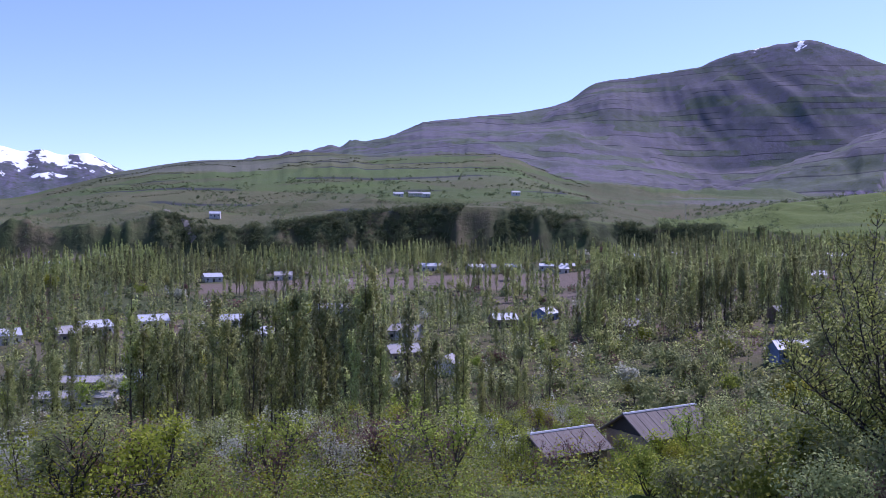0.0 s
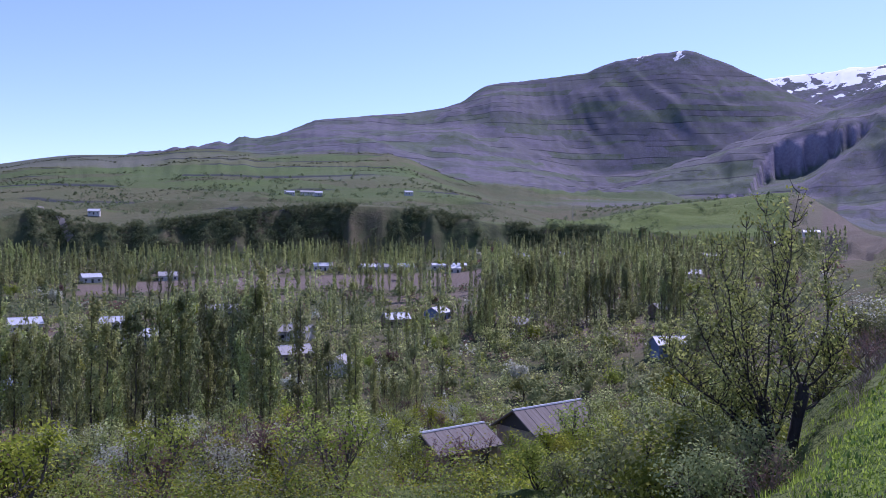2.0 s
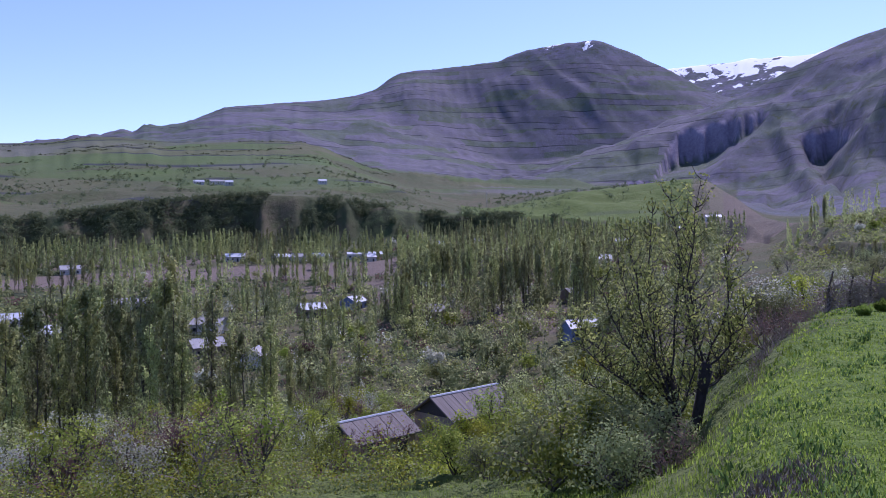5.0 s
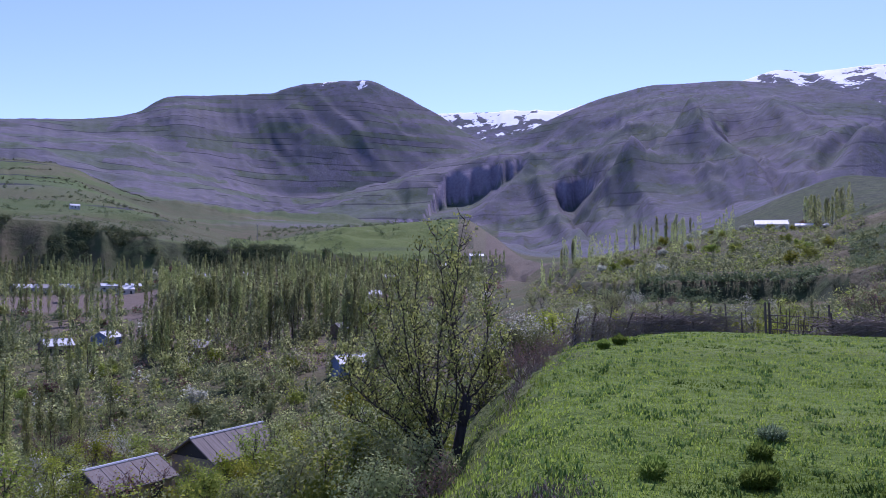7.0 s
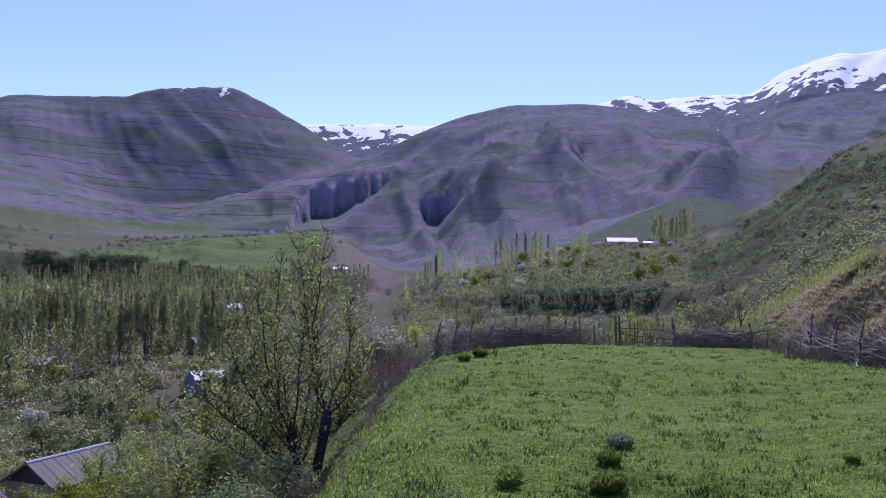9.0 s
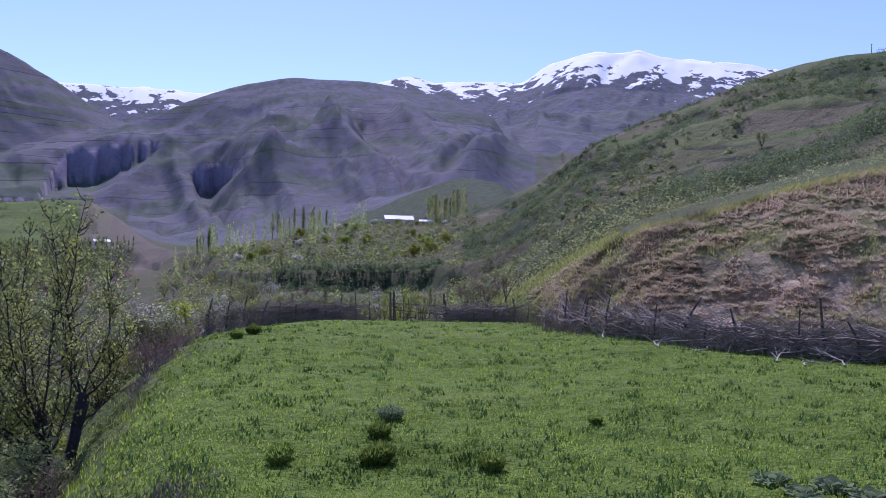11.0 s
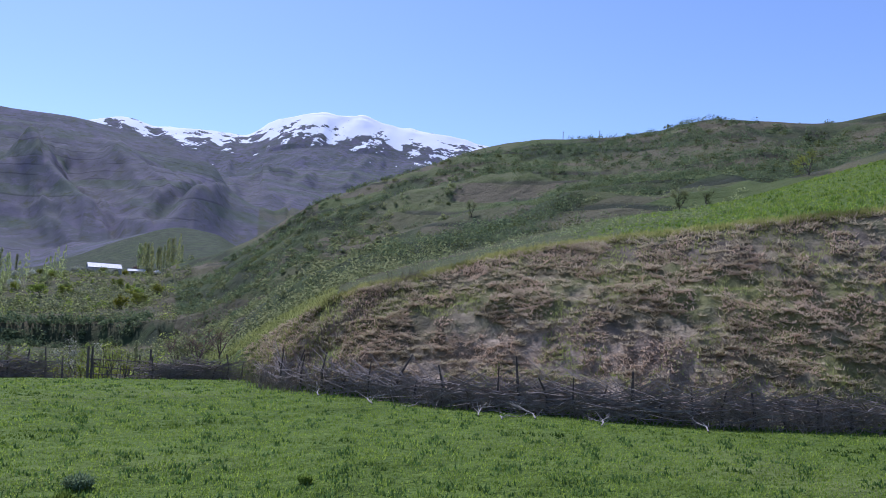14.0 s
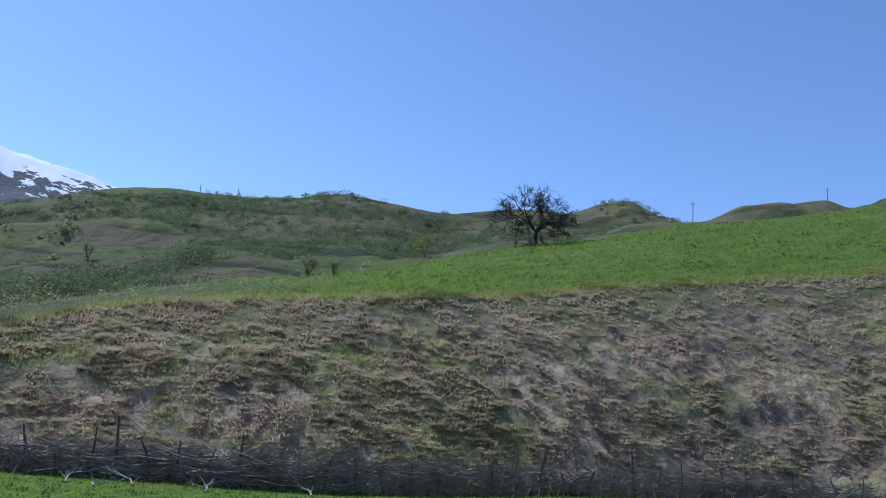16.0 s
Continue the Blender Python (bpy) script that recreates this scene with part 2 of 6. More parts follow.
GULLIES = [
    ((39.7, 38.8, 40.6), (6.6, 3.9, 1.4), 0.9, -0.6),
    ((49.5, 51.4, 52.4), (8.2, 6.4, 5.5), 1.3, -0.8),
    ((61.5, 58.3, 55.0), (10.6, 8.6, 5.8), 0.9, -0.5),
    ((44.9, 42.9, 41.4), (7.9, 7.0, 6.1), 0.6, -0.3),
]
# the main mountain: its shoulder, the combes that fall towards the pass, the small streams on its front
MAIN_SPURS = [
    ((25.5, 27.5, 30.0, 33.0), (13.2, 11.0, 8.8, 7.0), 1.8, 0.5),
    ((19.5, 21.5, 24.5, 27.5), (12.2, 10.2, 7.8, 5.8), 1.2, -0.5),
    ((22.0, 24.0, 27.0, 29.3), (12.0, 10.2, 7.8, 6.2), 0.8, -0.4),
    ((14.0, 16.0, 17.5, 19.5), (10.8, 9.0, 7.2, 5.0), 1.2, -0.35),
    ((9.5, 10.2, 9.6, 10.5), (9.4, 7.6, 6.0, 4.6), 0.9, -0.45),
    ((12.5, 11.5, 12.0), (11.5, 9.8, 8.0), 1.4, 0.35),
    ((3.0, 4.5, 6.5, 8.5), (9.0, 8.0, 6.6, 5.0), 1.2, -0.35),
    ((18.0, 17.0, 15.0, 14.0), (12.0, 10.0, 7.6, 6.0), 1.5, 0.4),
    ((24.0, 25.5, 28.0), (9.0, 7.2, 5.2), 0.7, 0.35),
]
SNOW_SPURS = [
    ((66.0, 64.0, 61.5), (14.9, 13.2, 10.5), 1.6, 0.5),
    ((69.0, 69.5, 68.0), (14.9, 13.2, 11.5), 1.3, 0.45),
    ((72.5, 74.0), (14.3, 12.5), 1.2, 0.4),
    ((67.5, 66.8, 65.8), (14.6, 13.0, 11.2), 0.8, -0.35),
    ((55.5, 56.5), (12.9, 11.6), 0.9, 0.3),
    ((34.5, 33.5), (11.3, 9.6), 0.8, 0.3),
    ((36.5, 36.0), (11.3, 10.0), 0.7, 0.3),
]
SPURS = [(spur, 1.7) for spur in CREST_SPURS + FOOT_SPURS + GULLIES] + [(spur, 0.24) for spur in MAIN_SPURS] + [(spur, 0.9) for spur in SNOW_SPURS]


def spurs(az, el):
    """Height in degrees that spurs and gullies add: the flank towards lower bearings is steep, the other gentle."""
    total = np.zeros(len(az))
    wob = 0.25 * (fbm(az * 1.1, el * 1.1, 81) - 0.5)
    for (a, e, wide, high), share in SPURS:
        high = high * share
        e = [v - 0.8 * high for v in e]
        near = np.where((az > min(a) - 2 * wide) & (az < max(a) + 2 * wide))[0]
        x, y, d = az[near] + wob[near], el[near] + wob[near], np.full(len(near), 99.0)
        for k in range(len(a) - 1):
            ux, uy = a[k + 1] - a[k], e[k + 1] - e[k]
            t = np.clip(((x - a[k]) * ux + (y - e[k]) * uy) / (ux * ux + uy * uy), 0, 1)
            dx, dy = x - a[k] - t * ux, y - e[k] - t * uy
            d = np.minimum(d, np.hypot(dx, dy) / np.where(dx < 0, 0.75, 1.5))
        total[near] += high * np.clip(1 - d / wide, 0, 1)
    return total


def cut_scars(z, az, r):
    el = np.degrees(np.arctan2(z - EYE, r))
    for a, low, top, r0, r1 in SCARS:
        lo, hi = np.interp(az, a, low), np.interp(az, a, top)
        s = (el - lo) / np.maximum(hi - lo, 0.05)
        s = s + 0.45 * (fbm(az * 2.2, np.log(r) * 14, 41) - 0.5)
        inside = (az > a[0]) & (az < a[-1]) & (s > 0) & (s < 1) & (r > r0) & (r < r1)
        cut = EYE + r * np.tan(np.radians(lo + (hi - lo) * smooth(0.72, 1.0, s)))
        z = np.where(inside, z + 0.7 * (cut - z), z)
    return z


# Scar faces that take the haze-lightened shale colour.
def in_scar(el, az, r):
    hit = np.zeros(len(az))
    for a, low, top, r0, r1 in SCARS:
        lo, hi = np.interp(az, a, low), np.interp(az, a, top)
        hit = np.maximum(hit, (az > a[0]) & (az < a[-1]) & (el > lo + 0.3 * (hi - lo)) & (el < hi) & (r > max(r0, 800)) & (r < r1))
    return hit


def land(x, y):
    """Height of the ground, the stretch between land lines, the share of that stretch, and the bearing."""
    x, y = np.atleast_1d(np.asarray(x, float)), np.atleast_1d(np.asarray(y, float))
    r, az = np.hypot(x, y), np.degrees(np.arctan2(x, y))
    R, Zs = land_lines(az)
    i = np.arange(len(r))

    def profile(q):
        k = np.clip((R <= q).sum(0) - 1, 0, NLINES - 1)
        s = np.clip((q - R[k, i]) / (R[k + 1, i] - R[k, i]), 0, 1)
        return Zs[k, i] * (1 - s) + Zs[k + 1, i] * s, k, s

    z, k, s = profile(r)
    # the brow of the meadow is rounded
    soft = (1 - smooth(42, 48, az)) * (1 - smooth(30, 45, r))
    z = z * (1 - soft) + soft * (z + profile(r * 0.8)[0] + profile(r * 1.2)[0]) / 3
    bell = np.sin(np.pi * s)
    lr = np.log(np.maximum(r, 1))
    # small unevenness everywhere, gullies and spurs on the far slopes
    z = z + 0.05 * (fbm(x * 0.6, y * 0.6, 3) - 0.5) * np.minimum(1, r / 3)
    bank = ((k == 1) | (k == 2)) & ((az > 60) | (az < 42)) & (r < 70)
    # trodden ledges slanting along the bank, tussocks on them
    run = np.radians(az) * 24
    ledge = ridged(r * 0.55 + run * 0.16 + 1.5 * fbm(x * 0.25, y * 0.25, 7), run * 0.11, 4, 3) - 0.62
    lump = 0.45 * (fbm(x * 0.28, y * 0.28, 5) - 0.5) + 0.62 * ledge + 0.55 * (ridged(x * 0.9 + y * 0.4, y * 0.9 - x * 0.2, 6) - 0.62)
    slip = smooth(0.56, 0.66, fbm(x * 0.16, y * 0.16, 37)) * smooth(108, 120, az)
    lump = lump - 0.35 * slip
    z = z + np.where(bank, np.where(k == 1, s, 1 - s ** 3) * lump, 0)
    mid = (r > 45) & (r < 600)
    z = z + np.where(mid, bell * 0.012 * r * (fbm(x * 0.03, y * 0.03, 8) - 0.5) * np.where(k == 4, 0.4, 1.6), 0)
    hill = (k >= 4) & (k <= 7) & (az > 56) & (r < 300)
    z = z + np.where(hill, bell * (9.0 * (ridged(x * 0.017, y * 0.017, 14) - 0.6) + 4.0 * (ridged(x * 0.07, y * 0.07, 15) - 0.6)), 0)
    scarp = (k == 5) & (az < 36)
    z = z + np.where(scarp, bell * (26 * (fbm(az * 0.19 + 0.4, lr * 2, 9, 2) - 0.5) + 22 * (ridged(az * 0.5, lr * 3, 19) - 0.62)), 0)
    terrace = (k == 6) & (az < 32)
    z = z + np.where(terrace, bell * 26 * (ridged(x * 0.008, y * 0.008, 16) - 0.6), 0)
    far = smooth(1000, 1500, r)
    el = np.degrees(np.arctan2(z - EYE, r))
    high = smooth(1250, 1600, r) * np.select([k == 11, k == 12, k == 13, k == 14, k >= 15], [1 - smooth(0.55, 1, s), smooth(0, 0.4, s), 1 - smooth(0.7, 1, s), 0 * s, 0.6 * (1 - smooth(0.8, 1, s))], 1.0)
    z = z + high * np.radians(spurs(az, el)) * r
    wave = ridged(x * 0.0016 + fbm(x * 0.002, y * 0.002, 12), y * 0.0016, 11, 4) - 0.62
    rough = np.where((az > 18) & (az < 64) & (r < 2700), 0.045, 0.03) * (1 - 0.85 * smooth(3300, 3700, r))
    z = z + far * bell * rough * r * wave * np.where((k == 7) & (az < 12), 0.35, 1.0)
    # gullies run down the slopes, slanting to either side of the main spurs
    slant = 1.1 * smooth(11, 19, az) * (1 - smooth(27, 33, az)) - 0.8 * smooth(33, 37, az) * (1 - smooth(42, 46, az)) + 0.9 * smooth(45, 50, az) * (1 - smooth(57, 61, az)) - 0.6 * smooth(60, 64, az)
    warp = fbm(az * 0.4, el * 0.5, 17) - 0.5
    pitch = np.where(az > 34, 0.62, 0.95)
    gully = ridged(az * pitch + slant * el * pitch + 1.1 * warp, el * 0.13 + warp, 18, 4) - 0.62
    z = z + far * np.maximum(bell, 0.3 * (k >= 12)) * np.where(k >= 15, 0.006, np.where(az > 34, 0.014, 0.0065)) * r * gully
    z = cut_scars(z, az, r)
    z = z + far * 0.0035 * r * (fbm(x * 0.006, y * 0.006, 13, 5) - 0.5)
    return z, k, s, az, r


GRID = {}


def height(x, y):
    """Height of the built ground, between its grid points."""
    if not GRID:
        return float(land(x, y)[0][0])
    a, r = math.degrees(math.atan2(x, y)), math.hypot(x, y)
    fa = min(max((a + 34) / GRID["step"], 0), GRID["n"] - 2)
    i = int(fa)
    j = int(min(max(np.searchsorted(GRID["r"], r) - 1, 0), len(GRID["r"]) - 2))
    fr = (r - GRID["r"][j]) / (GRID["r"][j + 1] - GRID["r"][j])
    u, w, z = fa - i, min(max(fr, 0), 1), GRID["z"]
    return float((z[i, j] * (1 - u) + z[i + 1, j] * u) * (1 - w) + (z[i, j + 1] * (1 - u) + z[i + 1, j + 1] * u) * w)


def at(az, r, dz=0.0):
    """The point on the ground at a bearing and a distance."""
    x, y = r * math.sin(radians(az)), r * math.cos(radians(az))
    return Vector((x, y, height(x, y) + dz))


# ---- materials ----
def material(name):
    m = bpy.data.materials.new(name)
    m.use_nodes = True
    m.node_tree.nodes.clear()
    nt = m.node_tree

    def node(kind, **kw):
        n = nt.nodes.new(kind)
        for key, value in kw.items():
            n.inputs[key.replace("_", " ")].default_value = value
        return n

    def link(a, b):
        nt.links.new(a, b)

    out = node("ShaderNodeOutputMaterial")
    return m, node, link, out


def mix_color(node, link, fac, a, b):
    n = node("ShaderNodeMix")
    n.data_type = "RGBA"
    for sock, value in ((n.inputs[0], fac), (n.inputs[6], a), (n.inputs[7], b)):
        if isinstance(value, (tuple, float, int)):
            sock.default_value = (*value, 1) if isinstance(value, tuple) else value
        else:
            link(value, sock)
    return n.outputs[2]


def ramp(node, link, src, lo, hi):
    n = node("ShaderNodeMapRange", From_Min=lo, From_Max=hi)
    n.interpolation_type = "SMOOTHSTEP"
    link(src, n.inputs[0])
    return n.outputs[0]


def noise_node(node, link, scale, detail=6, vec=None, rough=0.6):
    n = node("ShaderNodeTexNoise", Scale=scale, Detail=detail, Roughness=rough)
    if vec is None:
        vec = node("ShaderNodeNewGeometry").outputs["Position"]
    link(vec, n.inputs["Vector"])
    return n.outputs["Fac"]


def surface(name, colour, other, scale=3.0, rough=0.8, metal=0.0, bump=0.3, stretch=(1, 1, 1), varied=0.0, fine=8.0):
    """A plain rough surface: two colours mixed at two scales, with relief."""
    m, node, link, out = material(name)
    coord = node("ShaderNodeTexCoord").outputs["Object"]
    mp = node("ShaderNodeMapping", Scale=stretch)
    link(coord, mp.inputs[0])
    big = noise_node(node, link, scale, 4, mp.outputs[0])
    small = noise_node(node, link, scale * fine, 5, mp.outputs[0])
    c = mix_color(node, link, ramp(node, link, big, 0.3, 0.7), colour, other)
    dark = tuple(v * 0.55 for v in colour)
    c = mix_color(node, link, ramp(node, link, small, 0.45, 0.8), c, dark)
    if varied:
        hsv = node("ShaderNodeHueSaturation")
        rnd = node("ShaderNodeObjectInfo").outputs["Random"]
        mr = node("ShaderNodeMapRange", To_Min=1 - varied, To_Max=1 + varied)
        link(rnd, mr.inputs[0])
        link(mr.outputs[0], hsv.inputs["Value"])
        link(c, hsv.inputs["Color"])
        c = hsv.outputs[0]
    b = node("ShaderNodeBsdfPrincipled", Roughness=rough, Metallic=metal)
    link(c, b.inputs["Base Color"])
    bp = node("ShaderNodeBump", Strength=bump, Distance=0.03)
    link(small, bp.inputs["Height"])
    link(bp.outputs[0], b.inputs["Normal"])
    link(b.outputs[0], out.inputs[0])
    return m


def leafage(name, colour, other, glow=0.35, by_object=0.25):
    """Leaves: every clump a little different, light shining through them."""
    m, node, link, out = material(name)
    isl = node("ShaderNodeNewGeometry").outputs["Random Per Island"]
    c = mix_color(node, link, isl, colour, other)
    spot = noise_node(node, link, 0.35, 3)
    c = mix_color(node, link, ramp(node, link, spot, 0.52, 0.66), c, tuple(0.62 * v for v in colour))
    hsv = node("ShaderNodeHueSaturation")
    rnd = node("ShaderNodeObjectInfo").outputs["Random"]
    for sock, lo, hi in (("Value", 1 - by_object, 1 + by_object), ("Hue", 0.485, 0.515)):
        mr = node("ShaderNodeMapRange", To_Min=lo, To_Max=hi)
        link(rnd, mr.inputs[0])
        link(mr.outputs[0], hsv.inputs[sock])
    link(c, hsv.inputs["Color"])
    d = node("ShaderNodeBsdfDiffuse", Roughness=0.6)
    t = node("ShaderNodeBsdfTranslucent")
    link(hsv.outputs[0], d.inputs[0])
    link(hsv.outputs[0], t.inputs[0])
    mx = node("ShaderNodeMixShader", Fac=glow)
    link(d.outputs[0], mx.inputs[1])
    link(t.outputs[0], mx.inputs[2])
    link(mx.outputs[0], out.inputs[0])
    return m


def ground_material():
    m, node, link, out = material("ground")
    pos = node("ShaderNodeNewGeometry").outputs["Position"]

    def cover(name):
        a = node("ShaderNodeAttribute")
        a.attribute_name = name
        return a.outputs["Fac"]

    n_big = noise_node(node, link, 0.012, 8, pos, 0.65)
    n_mid = noise_node(node, link, 0.12, 8, pos, 0.65)
    n_fine = noise_node(node, link, 2.2, 8, pos, 0.7)
    n_grit = noise_node(node, link, 14.0, 4, pos, 0.7)
    c = mix_color(node, link, ramp(node, link, n_mid, 0.35, 0.68), (0.082, 0.084, 0.038), (0.115, 0.098, 0.058))
    c = mix_color(node, link, ramp(node, link, n_big, 0.45, 0.6), c, (0.07, 0.083, 0.034))
    # far rock: the blue-purple of distant haze is put into its base colours
    hazy_rock = mix_color(node, link, ramp(node, link, n_big, 0.35, 0.62), (0.128, 0.12, 0.168), (0.088, 0.104, 0.10))
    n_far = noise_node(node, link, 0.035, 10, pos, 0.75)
    hazy_rock = mix_color(node, link, ramp(node, link, n_far, 0.48, 0.62), hazy_rock, (0.082, 0.088, 0.112))
    hazy_rock = mix_color(node, link, ramp(node, link, n_far, 0.36, 0.46), (0.152, 0.14, 0.188), hazy_rock)
    c = mix_color(node, link, cover("hazy_rock"), c, hazy_rock)
    c = mix_color(node, link, ramp(node, link, n_far, 0.5, 0.66), c, (0.07, 0.085, 0.035))
    lush = mix_color(node, link, ramp(node, link, n_fine, 0.3, 0.72), (0.08, 0.125, 0.019), (0.125, 0.176, 0.03))
    lush = mix_color(node, link, ramp(node, link, n_grit, 0.5, 0.7), lush, (0.06, 0.105, 0.016))
    lush = mix_color(node, link, ramp(node, link, n_mid, 0.5, 0.75), lush, (0.13, 0.165, 0.042))
    c = mix_color(node, link, cover("lush"), c, lush)
    def maths(op, a, b=0.0):
        n = node("ShaderNodeMath")
        n.operation = op
        for sock, value in zip(n.inputs, (a, b)):
            if isinstance(value, (float, int)):
                sock.default_value = value
            else:
                link(value, sock)
        return n.outputs[0]

    def terraces(period, scale, wander, thick):
        """Banks along the contours: the edge of each field, how broken it is, and the tone of the field above it."""
        sep = node("ShaderNodeSeparateXYZ")
        link(pos, sep.inputs[0])
        level = maths("ADD", maths("DIVIDE", sep.outputs[2], period), maths("MULTIPLY", noise_node(node, link, scale * 0.35, 3, pos, 0.5), wander))
        at_x, at_y = maths("MULTIPLY", sep.outputs[0], scale), maths("MULTIPLY", sep.outputs[1], scale)
        cell = node("ShaderNodeCombineXYZ")
        for sock, value in zip(cell.inputs, (at_x, at_y, maths("MULTIPLY", maths("FLOOR", level), 3.7))):
            link(value, sock)
        broken = noise_node(node, link, 1.0, 1, cell.outputs[0], 0.4)
        tone = node("ShaderNodeTexVoronoi", Scale=0.8)
        link(cell.outputs[0], tone.inputs["Vector"])
        part_of = maths("FRACT", level)
        edge = maths("MULTIPLY", ramp(node, link, part_of, thick, thick * 0.4), ramp(node, link, broken, 0.52, 0.57))
        return edge, tone.outputs["Color"], part_of

    edge, tone, step_far = terraces(26.0, 0.0046, 4.0, 0.19)
    sep = node("ShaderNodeSeparateColor")
    link(tone, sep.inputs[0])
    field = mix_color(node, link, sep.outputs[0], (0.095, 0.09, 0.097), (0.165, 0.147, 0.16))
    field = mix_color(node, link, ramp(node, link, sep.outputs[1], 0.55, 0.75), field, (0.085, 0.115, 0.05))
    olive = mix_color(node, link, sep.outputs[0], (0.075, 0.088, 0.04), (0.125, 0.13, 0.062))
    olive = mix_color(node, link, ramp(node, link, sep.outputs[1], 0.5, 0.7), olive, (0.08, 0.125, 0.035))
    field = mix_color(node, link, ramp(node, link, cover("hazy_rock"), 0.15, 0.75), olive, field)
    c = mix_color(node, link, maths("MULTIPLY", cover("steps"), 0.6), c, field)
    c = mix_color(node, link, maths("MULTIPLY", edge, cover("steps")), c, (0.04, 0.045, 0.045))
    edge, tone, step_near = terraces(5.5, 0.03, 5.0, 0.32)
    sep = node("ShaderNodeSeparateColor")
    link(tone, sep.inputs[0])
    field = mix_color(node, link, sep.outputs[0], (0.078, 0.074, 0.038), (0.135, 0.117, 0.07))
    field = mix_color(node, link, ramp(node, link, sep.outputs[1], 0.5, 0.8), field, (0.085, 0.115, 0.03))
    c = mix_color(node, link, maths("MULTIPLY", cover("ledges"), 0.8), c, field)
    c = mix_color(node, link, maths("MULTIPLY", edge, cover("ledges")), c, (0.035, 0.042, 0.022))
    dry = mix_color(node, link, ramp(node, link, n_fine, 0.35, 0.7), (0.215, 0.17, 0.115), (0.40, 0.32, 0.225))
    dry = mix_color(node, link, ramp(node, link, n_mid, 0.46, 0.62), dry, (0.18, 0.18, 0.07))
    c = mix_color(node, link, cover("dry"), c, dry)
    scrub = mix_color(node, link, ramp(node, link, n_mid, 0.4, 0.6), (0.03, 0.042, 0.018), (0.06, 0.085, 0.028))
    c = mix_color(node, link, cover("scrub"), c, scrub)
    soil = mix_color(node, link, ramp(node, link, n_fine, 0.3, 0.7), (0.115, 0.092, 0.075), (0.19, 0.15, 0.12))
    c = mix_color(node, link, cover("soil"), c, soil)
    # scar faces: paler purple base colour, lightened in place of haze
    hazy_shale = mix_color(node, link, ramp(node, link, n_mid, 0.3, 0.7), (0.20, 0.17, 0.215), (0.27, 0.24, 0.275))
    c = mix_color(node, link, cover("hazy_shale"), c, hazy_shale)
    mp = node("ShaderNodeMapping", Scale=(0.011, 0.011, 0.0045))
    link(pos, mp.inputs[0])
    drift = noise_node(node, link, 1.0, 7, mp.outputs[0], 0.62)
    amount = maths("ADD", maths("MULTIPLY", cover("snow"), 0.42), maths("MULTIPLY", maths("SUBTRACT", drift, 0.53), 3.3))
    c = mix_color(node, link, ramp(node, link, amount, -0.03, 0.05), c, (0.86, 0.88, 0.92))
    b = node("ShaderNodeBsdfPrincipled", Roughness=0.95)
    b.inputs["Specular IOR Level"].default_value = 0.1
    link(c, b.inputs["Base Color"])
    b1 = node("ShaderNodeBump", Strength=0.6, Distance=0.12)
    link(n_fine, b1.inputs["Height"])
    b2 = node("ShaderNodeBump", Strength=0.7, Distance=3.0)
    link(n_mid, b2.inputs["Height"])
    link(b1.outputs[0], b2.inputs["Normal"])
    b3 = node("ShaderNodeBump", Strength=0.4, Distance=0.03)
    link(n_grit, b3.inputs["Height"])
    link(b2.outputs[0], b3.inputs["Normal"])
    link(b3.outputs[0], b.inputs["Normal"])
    link(b.outputs[0], out.inputs[0])
    return m


MAT_GROUND = ground_material()
BARK = surface("bark", (0.075, 0.06, 0.048), (0.12, 0.10, 0.08), 6, 0.9, bump=0.6, stretch=(1, 1, 0.25))
BARK_DARK = surface("dark_bark", (0.035, 0.028, 0.024), (0.06, 0.048, 0.04), 6, 0.9, bump=0.6, stretch=(1, 1, 0.25))
BARK_RED = surface("reddish_twigs", (0.13, 0.075, 0.07), (0.17, 0.115, 0.10), 6, 0.9)
TWIG = surface("grey_twigs", (0.17, 0.135, 0.10), (0.28, 0.225, 0.17), 5, 0.9)
POPLAR_LEAF = leafage("poplar_leaves", (0.30, 0.335, 0.115), (0.49, 0.515, 0.21), 0.55)
FRESH_LEAF = leafage("fresh_leaves", (0.23, 0.29, 0.05), (0.37, 0.42, 0.09), 0.55)
YELLOW_LEAF = leafage("yellow_green_leaves", (0.25, 0.28, 0.03), (0.40, 0.42, 0.07), 0.55)
DARK_LEAF = leafage("dark_leaves", (0.20, 0.23, 0.095), (0.32, 0.345, 0.15), 0.5)
GREY_LEAF = leafage("grey_green_leaves", (0.215, 0.235, 0.10), (0.34, 0.365, 0.17), 0.55)
BLOSSOM = leafage("white_blossom", (0.42, 0.44, 0.31), (0.62, 0.62, 0.5), 0.5)
ROSY = leafage("rosy_buds", (0.20, 0.125, 0.10), (0.28, 0.18, 0.14), 0.4)


# ---- mesh helpers ----
def mesh_of(name, verts, faces, mat, smoothed=False):
    me = bpy.data.meshes.new(name)
    if isinstance(verts, np.ndarray):
        me.vertices.add(len(verts))
        me.vertices.foreach_set("co", verts.ravel().astype(np.float32))
        me.loops.add(faces.size)
        me.loops.foreach_set("vertex_index", faces.ravel().astype(np.int32))
        me.polygons.add(len(faces))
        me.polygons.foreach_set("loop_start", (np.arange(len(faces)) * faces.shape[1]).astype(np.int32))
        me.update(calc_edges=True)
    else:
        me.from_pydata([tuple(v) for v in verts], [], [tuple(int(i) for i in f) for f in faces])
    me.materials.append(mat)
    if smoothed:
        me.shade_smooth()
    return me


def link_part(name, me, parent=None, label=""):
    ob = new(name, me)
    if parent is not None:
        ob.parent = parent
    if label:
        ob["label"] = label
    return ob


